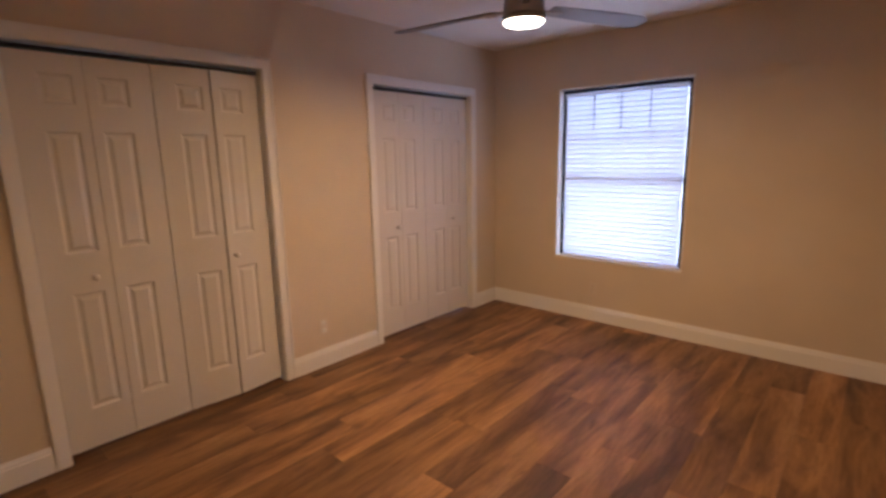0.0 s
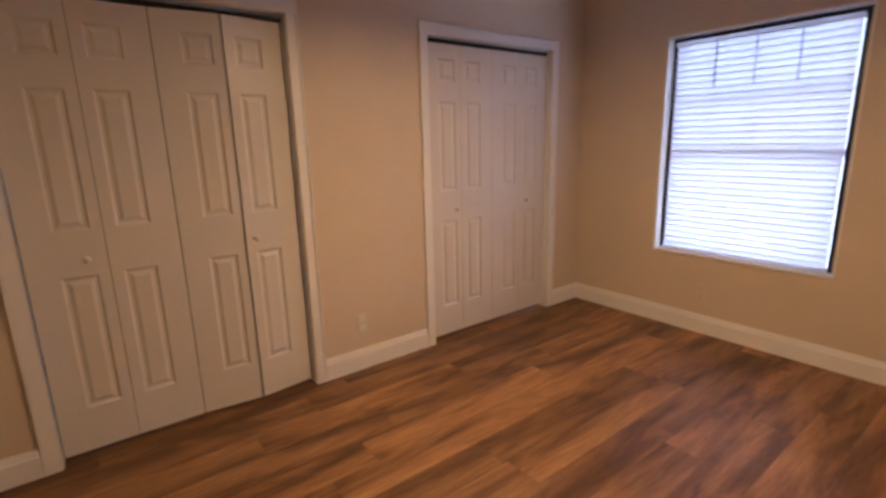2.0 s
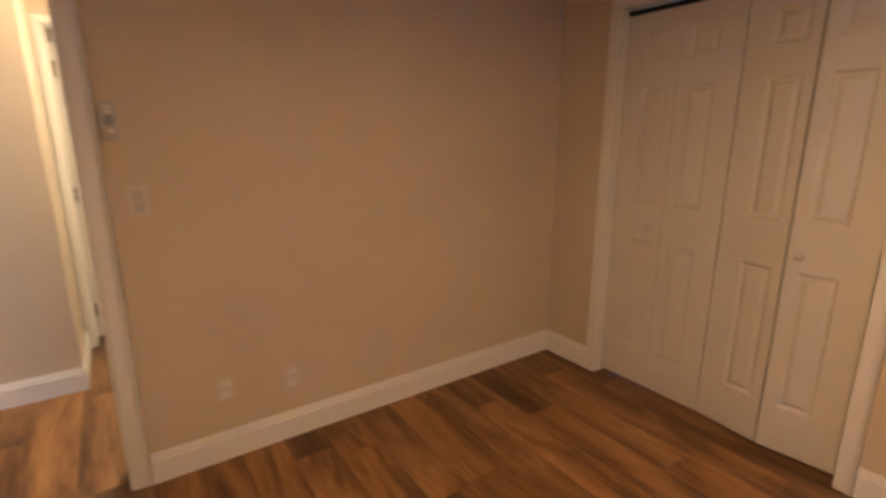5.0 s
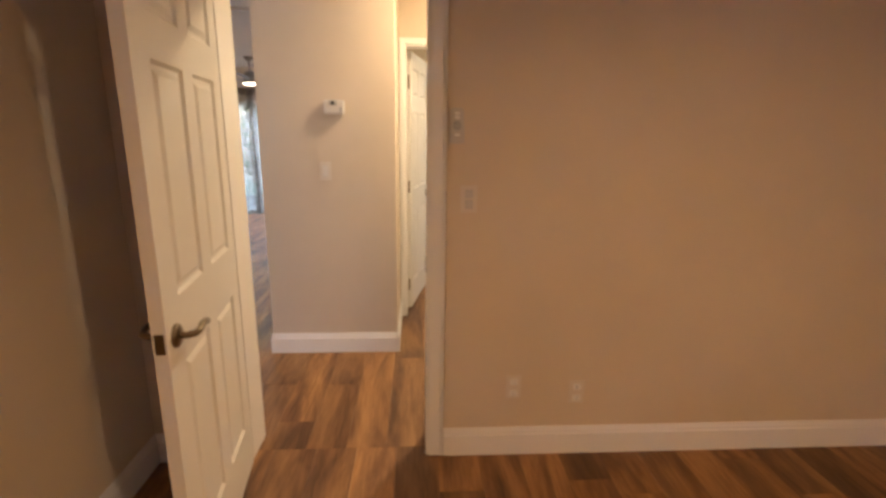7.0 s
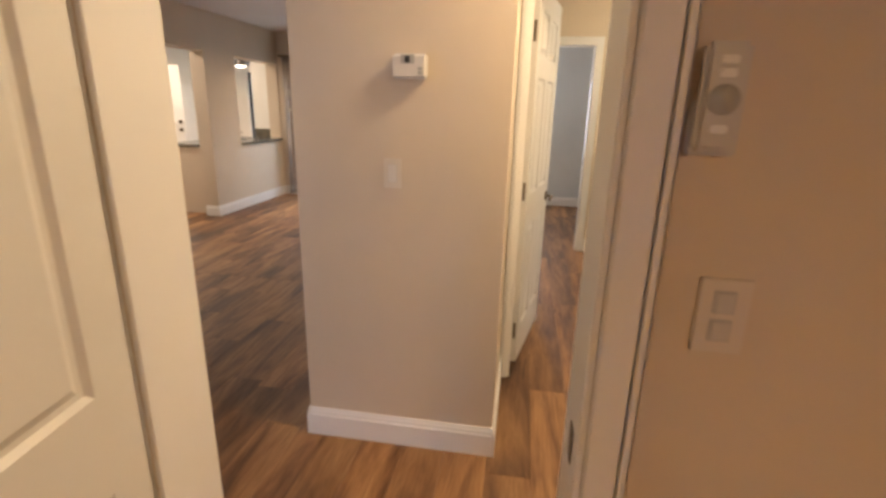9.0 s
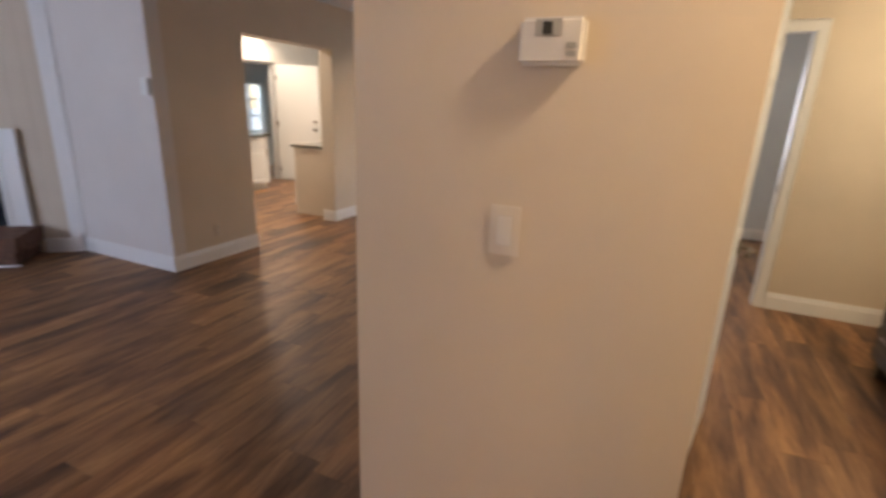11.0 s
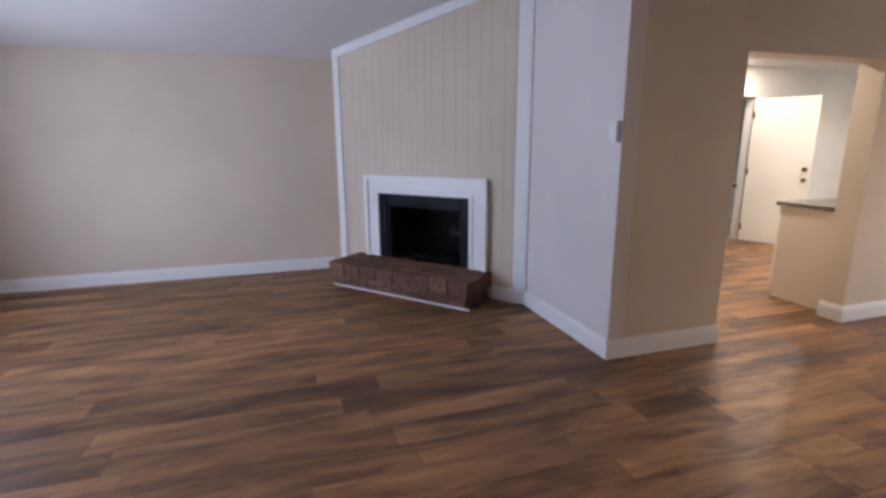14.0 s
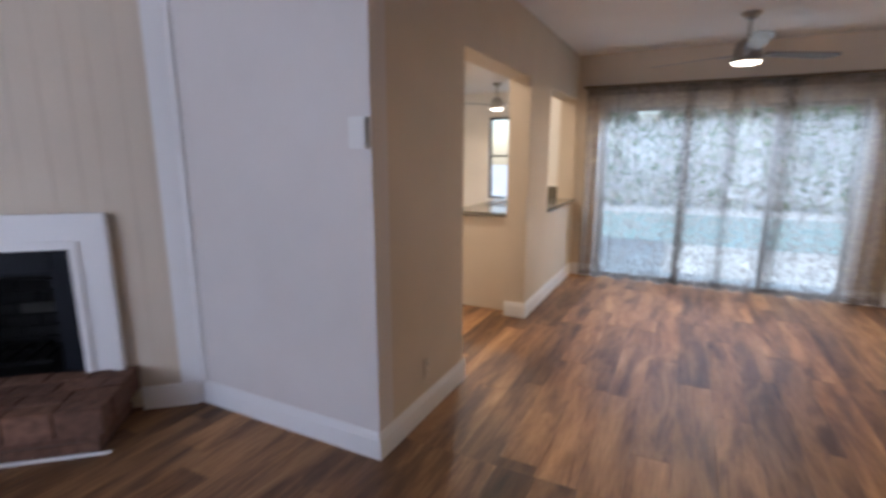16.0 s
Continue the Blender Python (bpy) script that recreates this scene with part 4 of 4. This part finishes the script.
def downlight(x, y):
    e = thing("recessed_light", pose(x, y, FLAT), "round white recessed ceiling light, lit", "ceiling light", "recessed ceiling lights")
    part("trim_ring", lathe(((0.055, -0.004), (0.082, -0.006), (0.085, -0.001), (0.055, -0.001))), TRIM, e, smooth=True)
    part("lens", lathe(((0, -0.003), (0.056, -0.003), (0.056, -0.001), (0, -0.001))), DISC, e, "glowing lens")


for x, y in ((-4.6, -7.4), (-6.55, -7.5), (-6.6, -8.86), (-0.84, -2.02)):
    downlight(x, y)


# ---- wall plates; local x along the wall, y out of it ----
def plate(name, m, kind, label, category, w=0.068, h=0.11, mat=None):
    e = thing(name, m, label, category)
    part("cover_plate", boxes((-w / 2, w / 2, 0, 0.006, -h / 2, h / 2), bevel=0.0018), mat or SWITCH, e)
    if kind == "rocker":
        part("rocker_gap", boxes((-0.0175, 0.0175, 0.0059, 0.0064, -0.0335, 0.0335)), PALE_PLASTIC, e)
        part("rocker", boxes((-0.016, 0.016, 0.006, 0.0085, -0.032, 0.032), bevel=0.001), mat or THERMO, e)
    elif kind == "stacked":
        for z in (-0.021, 0.021):
            part("rocker_gap", boxes((-0.0145, 0.0145, 0.0059, 0.0064, z - 0.0165, z + 0.0165)), GREY_PLASTIC, e)
            part("rocker", boxes((-0.0125, 0.0125, 0.006, 0.0095, z - 0.0145, z + 0.0145), bevel=0.0015), PALE_PLASTIC, e, "small stacked rocker")
    else:
        for z in (-0.027, 0.027):
            s = part("socket", boxes((-0.017, 0.017, 0.006, 0.0085, z - 0.014, z + 0.014), bevel=0.003), mat or PLASTIC, e)
            part("slots", boxes((-0.008, -0.006, 0.0086, 0.0092, z - 0.002, z + 0.008), (0.005, 0.007, 0.0086, 0.0092, z - 0.003, z + 0.009), (-0.002, 0.002, 0.0086, 0.0092, z - 0.010, z - 0.006)), DARK_PLASTIC, s)
    return e


W_, N_, S_ = -90, 180, 0     # wall faces: a west wall faces +x, a north wall faces -y, a south wall faces +y
plate("outlet", pose(0, -1.998, 0.334, 0, 0, W_), "outlet", "white duplex outlet low on the bedroom wall", "outlet")
plate("outlet", pose(0, -1.712, 0.306, 0, 0, W_), "outlet", "white cable outlet low on the bedroom wall", "outlet")
plate("outlet", pose(1.927, 0, 0.302, 0, 0, N_), "outlet", "white duplex outlet between the closets", "outlet")
plate("outlet", pose(-0.22, LIV_S, 0.315, 0, 0, S_), "outlet", "beige duplex outlet on the far living room wall", "outlet", mat=BEIGE_PLASTIC)
plate("outlet", pose(-3.163, KIT_Y, 0.27, 0, 0, S_), "outlet", "beige duplex outlet by the kitchen doorway", "outlet", mat=BEIGE_PLASTIC)
plate("outlet", pose(BED_E, -1.08, 0.30, 0, 0, 90), "outlet", "beige duplex outlet under the bedroom window", "outlet", mat=BEIGE_PLASTIC)
plate("light_switch", pose(0, -2.218, 1.17, 0, 0, W_), "stacked", "white plate with two stacked rocker switches by the door", "light switch")
plate("light_switch", pose(HALL_W, -2.983, 1.195, 0, 0, W_), "rocker", "white rocker light switch under the thermostat", "light switch")


def fan_remote():
    e = thing("fan_remote", pose(0, -2.272, 1.456, 0, 0, W_), "grey fan remote control in its wall cradle", "remote control")
    part("cradle", boxes((-0.030, 0.030, 0, 0.012, -0.068, 0.0), bevel=0.003), PALE_PLASTIC, e)
    part("body", boxes((-0.026, 0.026, 0.006, 0.024, -0.062, 0.066), bevel=0.006), PALE_PLASTIC, e, "pale grey handset")
    ring = bmesh.new()
    cyl(ring, pose(0, 0.024, 0.0, -90), 0.018, 0.003, 24)
    part("round_button", ring, GREY_PLASTIC, e, "round grey button", smooth=True)
    for z in (0.045, 0.03, -0.035):
        part("button", boxes((-0.010, 0.010, 0.024, 0.027, z - 0.005, z + 0.005), bevel=0.002), PLASTIC, e)
    return e


fan_remote()


def thermostat():
    e = thing("thermostat", pose(HALL_W, -2.914, 1.571, 0, 0, W_), "white digital thermostat with a small grey display on the hall wall", "thermostat")
    part("base", boxes((-0.058, 0.058, 0, 0.008, -0.038, 0.038), bevel=0.003), THERMO, e)
    part("cover", boxes((-0.062, 0.062, 0.006, 0.032, -0.042, 0.042), bevel=0.008, segments=3), THERMO, e, "rounded white cover")
    d = part("display_window", boxes((-0.018, 0.030, 0.0318, 0.0335, 0.008, 0.038), bevel=0.001), GREY_PLASTIC, e, "grey display surround")
    part("display", boxes((-0.002, 0.016, 0.0336, 0.0342, 0.011, 0.033)), DARK_PLASTIC, d, "dark display")
    for z in (-0.022, -0.008):
        part("button", boxes((-0.048, -0.030, 0.0318, 0.0345, z - 0.005, z + 0.005), bevel=0.002), GREY_PLASTIC, e, "small arrow button")
    return e


thermostat()


def chime():
    e = thing("wall_control", pose(WHITE_X, -6.40, 1.502, 0, 0, W_), "white and grey wall control box near the corner", "control box")
    part("housing", boxes((-0.045, 0.045, 0, 0.03, -0.065, 0.065), bevel=0.005), PLASTIC, e)
    part("faceplate", boxes((-0.040, 0.040, 0.0295, 0.0325, -0.058, 0.058), bevel=0.002), PLASTIC, e, "white face")
    part("side_cover", boxes((-0.047, -0.043, 0.004, 0.028, -0.06, 0.06), bevel=0.001), GREY_PLASTIC, e, "grey side")
    return e


chime()


# ---- kitchen ----
def drawer_front(e, x0, x1, z0, z1, y, mat, hmat, n=1):
    d = part("drawer", boxes((x0 + 0.003, x1 - 0.003, y - 0.02, y, z0 + 0.003, z1 - 0.003), bevel=0.003), mat, e)
    xm, zm = (x0 + x1) / 2, z1 - 0.05
    part("handle", boxes((xm - 0.06, xm + 0.06, y - 0.045, y - 0.035, zm - 0.005, zm + 0.005), (xm - 0.055, xm - 0.047, y - 0.04, y - 0.019, zm - 0.004, zm + 0.004), (xm + 0.047, xm + 0.055, y - 0.04, y - 0.019, zm - 0.004, zm + 0.004), bevel=0.0015), hmat, d, "metal bar handle")


def base_cabinet(m, w, label, drawers=1):
    """A base cabinet, local x along it, its front at y = -0.58, its back at y = 0."""
    e = thing("base_cabinet", m, label, "cabinet", "white kitchen base cabinets")
    part("body", boxes((0, w, -0.56, 0, 0.1, 0.86), (0.0, w, -0.50, -0.02, 0, 0.1)), DOOR, e)
    drawer_front(e, 0, w, 0.70, 0.86, -0.56, DOOR, NICKEL)
    d = part("door", moulded_leaf(w - 0.006, 0.575, 0.02, [(0.06, w - 0.066, 0.06, 0.515)]), DOOR, e, m=pose(0.003, -0.571, 0.115))
    part("handle", boxes((w - 0.06, w - 0.05, -0.04, -0.03, 0.42, 0.54), (w - 0.059, w - 0.051, -0.032, -0.009, 0.43, 0.438), (w - 0.059, w - 0.051, -0.032, -0.009, 0.52, 0.528)), NICKEL, d, "metal bar handle")
    return e


for k in range(3):
    base_cabinet(pose(-5.05 - k * 0.62 - 0.02, KIT_Y - KT - 0.001, 0, 0, 0, 180) @ pose(0, 0, 0, 0, 0, 180) @ pose(-0.62, 0, 0), 0.61, "white kitchen base cabinet under the granite counter")
for k in range(3):
    base_cabinet(pose(-6.30 + 0.07 + 0.62 * k + 0.61, KIT_S + 0.001, 0, 0, 0, 180), 0.61, "white kitchen base cabinet against the back wall")
structure("wall_counter_end", boxes((-5.07, -5.05, -7.06, KIT_Y - KT, 0, 0.86)), PAINT, "beige painted end panel of the kitchen counter", "wall")
ct = thing("countertop", pose(0, 0, 0), "speckled dark granite countertop along the serving hatch", "countertop")
part("slab", boxes((-6.735, -5.025, -7.11, KIT_Y - KT - 0.002, 0.862, 0.897), bevel=0.006), GRANITE, ct)
part("hatch_sill", boxes((PASS[0] + 0.004, PASS[1] - 0.004, KIT_Y - KT - 0.001, KIT_Y + 0.03, 0.862, 0.897), bevel=0.006), GRANITE, ct)
part("backsplash", boxes((-5.5, -5.04, KIT_Y - KT - 0.022, KIT_Y - KT - 0.002, 0.898, 0.99), bevel=0.003), GRANITE, ct)
part("backsplash", boxes((-6.735, -6.715, -6.79, KIT_Y - 0.002, 0.898, 1.03), bevel=0.003), GRANITE, ct)
cs = thing("countertop", pose(0, 0, 0), "speckled dark granite countertop along the back wall", "countertop")
part("slab", boxes((-6.26, -4.36, KIT_S + 0.002, KIT_S + 0.62, 0.862, 0.897), bevel=0.006), GRANITE, cs)
fc = thing("kitchen_faucet", pose(-6.42, -6.93, 0.897, 0, 0, 10), "dark gooseneck kitchen faucet on the granite counter", "faucet")
part("spout", tube([(0, 0, 0), (0, 0, 0.22)] + [(0.09 - 0.09 * math.cos(a), 0, 0.26 + 0.09 * math.sin(a)) for a in (0, 0.5, 1, 1.57, 2.1, 2.6, 3.1)] + [(0.18, 0, 0.2)], 0.009), DARK_PLASTIC, fc, smooth=True)
part("base", lathe(((0, 0), (0.03, 0), (0.028, 0.012), (0.018, 0.05), (0, 0.05))), BRONZE, fc, smooth=True)
part("lever", tube([(0, 0.02, 0.04), (0, 0.05, 0.06), (0, 0.09, 0.10)], 0.006), BRONZE, fc, smooth=True)
sk = thing("kitchen_sink", pose(-5.95, -6.80, 0.898), "black sink set in the granite counter", "sink")
part("rim", boxes((-0.30, 0.30, -0.20, -0.18, 0, 0.006), (-0.30, 0.30, 0.12, 0.14, 0, 0.006), (-0.30, -0.28, -0.18, 0.12, 0, 0.006), (0.28, 0.30, -0.18, 0.12, 0, 0.006)), DARK_PLASTIC, sk)
part("bowl", boxes((-0.28, 0.28, -0.18, 0.12, 0, 0.002)), DARK_PLASTIC, sk)


# ---- bathroom ----
def vanity():
    x0, x1, y0, y1 = -3.53, -2.80, -1.40, -0.87
    e = thing("bathroom_vanity", pose(0, 0, 0), "grey-brown wood veneer vanity with drawers and metal pulls", "vanity")
    part("body", boxes((x0, x1, y0, y1, 0.10, 0.785), (x0 + 0.01, x0 + 0.06, y0 + 0.02, y1 - 0.02, 0, 0.10), (x1 - 0.06, x1 - 0.01, y0 + 0.02, y1 - 0.02, 0, 0.10), bevel=0.002), OAK, e)
    xm = x0 + 0.36
    for lo, hi in ((0.12, 0.33), (0.335, 0.555), (0.56, 0.775)):
        for a, b in ((x0 + 0.01, xm), (xm, x1 - 0.01)):
            drawer_front(e, a, b, lo, hi, y0, OAK, NICKEL)
    t = part("top", boxes((x0 - 0.015, x1 + 0.02, y0 - 0.035, y1 + 0.018, 0.787, 0.832), bevel=0.006), PORCELAIN, e, "white ceramic top")
    part("basin", boxes((x0 + 0.12, x1 - 0.12, y0 + 0.08, y0 + 0.09, 0.832, 0.845), (x0 + 0.12, x1 - 0.12, y1 - 0.16, y1 - 0.15, 0.832, 0.845), (x0 + 0.12, x0 + 0.13, y0 + 0.09, y1 - 0.16, 0.832, 0.845), (x1 - 0.13, x1 - 0.12, y0 + 0.09, y1 - 0.16, 0.832, 0.845), bevel=0.004), PORCELAIN, t)
    return e


vanity()
bf = thing("bathroom_faucet", pose(-3.12, -1.02, 0.832), "chrome single-lever faucet on the vanity", "faucet")
part("body", lathe(((0, 0), (0.026, 0), (0.022, 0.02), (0.02, 0.11), (0, 0.12))), NICKEL, bf, smooth=True)
part("spout", tube([(0, 0, 0.08), (0, -0.06, 0.095), (0, -0.13, 0.08)], 0.012), NICKEL, bf, smooth=True)
part("handle", tube([(0, 0, 0.115), (0, 0.03, 0.14), (0, 0.07, 0.15)], 0.008), NICKEL, bf, smooth=True)
tb = thing("tissue_box", pose(-3.30, -1.02, 0.832, 0, 0, 14), "small black box on the vanity top", "box")
part("shell", boxes((-0.095, 0.095, -0.065, 0.065, 0, 0.135), bevel=0.008), DARK_PLASTIC, tb)
part("opening", boxes((-0.03, 0.03, -0.012, 0.012, 0.134, 0.137)), GREY_PLASTIC, tb)
mr = thing("bathroom_mirror", pose(0, 0, 0), "grey framed mirror over the vanity", "mirror")
part("mirror_frame", boxes((-3.70, -3.64, -0.885, -0.852, 1.09, 1.86), (-2.72, -2.66, -0.885, -0.852, 1.09, 1.86), (-3.64, -2.72, -0.885, -0.852, 1.80, 1.86), (-3.64, -2.72, -0.885, -0.852, 1.09, 1.15), bevel=0.004), OAK, mr, "grey wood frame")
part("mirror_glass", boxes((-3.64, -2.72, -0.866, -0.853, 1.15, 1.80)), MIRROR, mr)
vl = thing("vanity_light", pose(-3.3, -0.85, 2.02), "vanity wall light with lit glass shades", "wall light")
part("bar", boxes((-0.36, 0.36, -0.03, -0.001, -0.03, 0.03), bevel=0.005), NICKEL, vl)
for x in (-0.30, 0.0, 0.30):
    part("arm", tube([(x, -0.02, 0), (x, -0.10, 0), (x, -0.10, -0.03)], 0.008), NICKEL, vl, smooth=True)
    part("shade", lathe(((0, -0.03), (0.035, -0.03), (0.05, -0.13), (0, -0.13)), 24), BOWL, vl, "lit frosted glass shade", m=pose(x, -0.10, 0), smooth=True)
oc = plate("outlet", pose(-4.425, -0.98, 1.18, 0, 0, W_), "outlet", "white outlet with a black plug and cord", "outlet")
part("plug", boxes((-0.02, 0.02, 0.009, 0.045, 0.0, 0.055), bevel=0.004), DARK_PLASTIC, oc, "black plug")
part("cord", tube([(0, 0.03, 0.0), (0.004, 0.03, -0.1), (-0.01, 0.028, -0.25), (0.012, 0.03, -0.38), (0, 0.06, -0.42)], 0.0025, 6), GREY_PLASTIC, oc, "thin hanging cord", smooth=True)


# ---- outside ----
structure("ground", boxes((-60, 60, -60, 60, -0.30, -0.12)), GROUND, "pale concrete ground outside the house", "ground")
structure("patio", boxes((-9.4, DIN_W - 0.2, -6.2, -2.6, -0.12, -0.03), bevel=0.01), GROUND, "pale concrete patio slab outside the sliding door", "patio")
structure("water", boxes((-14.5, -10.2, -8.0, 1.0, -0.118, -0.10)), POOL, "turquoise pool water beyond the patio", "water")


def hedge(x, y0, y1, h, n, seed, name="hedge"):
    rng = random.Random(seed)
    verts, faces = [], []
    for _ in range(n):
        yy, z = rng.uniform(y0, y1), rng.random() ** 0.8
        top = h * (0.82 + 0.18 * math.sin(yy * 1.3) + 0.10 * math.sin(yy * 3.1))
        c = Vector((x + rng.gauss(0, 0.35) - 1.2 * z, yy, -0.1 + z * top))
        s, q = rng.uniform(0.07, 0.17), Euler((rng.uniform(0, 6), rng.uniform(0, 6), rng.uniform(0, 6))).to_matrix()
        b = len(verts)
        verts += [c + q @ Vector(v) * s for v in ((-1, 0, 0), (0, -0.45, 0.1), (1, 0, 0), (0, 0.45, 0.1))]
        faces.append((b, b + 1, b + 2, b + 3))
    me = bpy.data.meshes.new(name)
    me.from_pydata(verts, [], faces)
    me.materials.append(LEAF)
    return tagged(new(name, me), "dense green hedge with paler and reddish leaves behind the patio", "hedge", kind="stuff")


hedge(-16.5, -8.8, 6, 4.2, 16000, 1)


# ---- floors: planks run along x ----
PLANK_W, PLANK_L = 0.185, 1.22
plank_meshes = {}


def plank_mesh(length, width):
    key = (round(length, 3), round(width, 3))
    if key not in plank_meshes:
        l, w, c = key[0] / 2 - 0.0004, key[1] / 2 - 0.0004, 0.0009
        bm = bmesh.new()
        rings = [[bm.verts.new((sx * a, sy * b, z)) for sx, sy in ((-1, -1), (1, -1), (1, 1), (-1, 1))] for a, b, z in ((l, w, -0.008), (l, w, -c), (l - c, w - c, 0))]
        for u, v in zip(rings, rings[1:]):
            for k in range(4):
                bm.faces.new((u[k], u[(k + 1) % 4], v[(k + 1) % 4], v[k]))
        bm.faces.new(rings[2])
        plank_meshes[key] = mesh_of("plank", bm, WOOD)
    return plank_meshes[key]


def plank_floor(name, x0, x1, y0, y1, seed, label):
    f = structure(name, boxes((x0, x1, y0, y1, -0.12, -0.008)), MORTAR, label, "floor")
    rng = random.Random(seed)
    y = y0
    while y < y1 - 0.005:
        w = min(PLANK_W, y1 - y)
        x = x0 - round(rng.uniform(0.0, 1.1), 2)
        while x < x1 - 0.01:
            a, b = max(x, x0), min(x + PLANK_L, x1)
            if b - a > 0.02:
                ob = new("plank", plank_mesh(b - a, w))
                ob.matrix_basis = pose((a + b) / 2, y + w / 2, rng.uniform(-0.0003, 0.0003))
                ob.parent = f
            x += PLANK_L
        y += w


LABEL = "brown wood-look laminate plank floor"
plank_floor("floor_bedroom", -0.06, BED_E + 0.1, BED_S - 0.06, 0.78, 1, LABEL)
plank_floor("floor_hall", -6.93, -0.06, DIN_N + 0.06, -0.80, 2, LABEL)
plank_floor("floor_living", WHITE_X - 0.2, LIV_E + 0.1, LIV_S - 0.06, DIN_N + 0.06, 3, LABEL)
plank_floor("floor_dining", DIN_W - 0.1, WHITE_X - 0.2, KIT_Y - 0.06, DIN_N + 0.06, 4, LABEL)
plank_floor("floor_kitchen", NOOK_W, KIT_E + 0.1, -10.9, KIT_Y - 0.06, 5, LABEL)
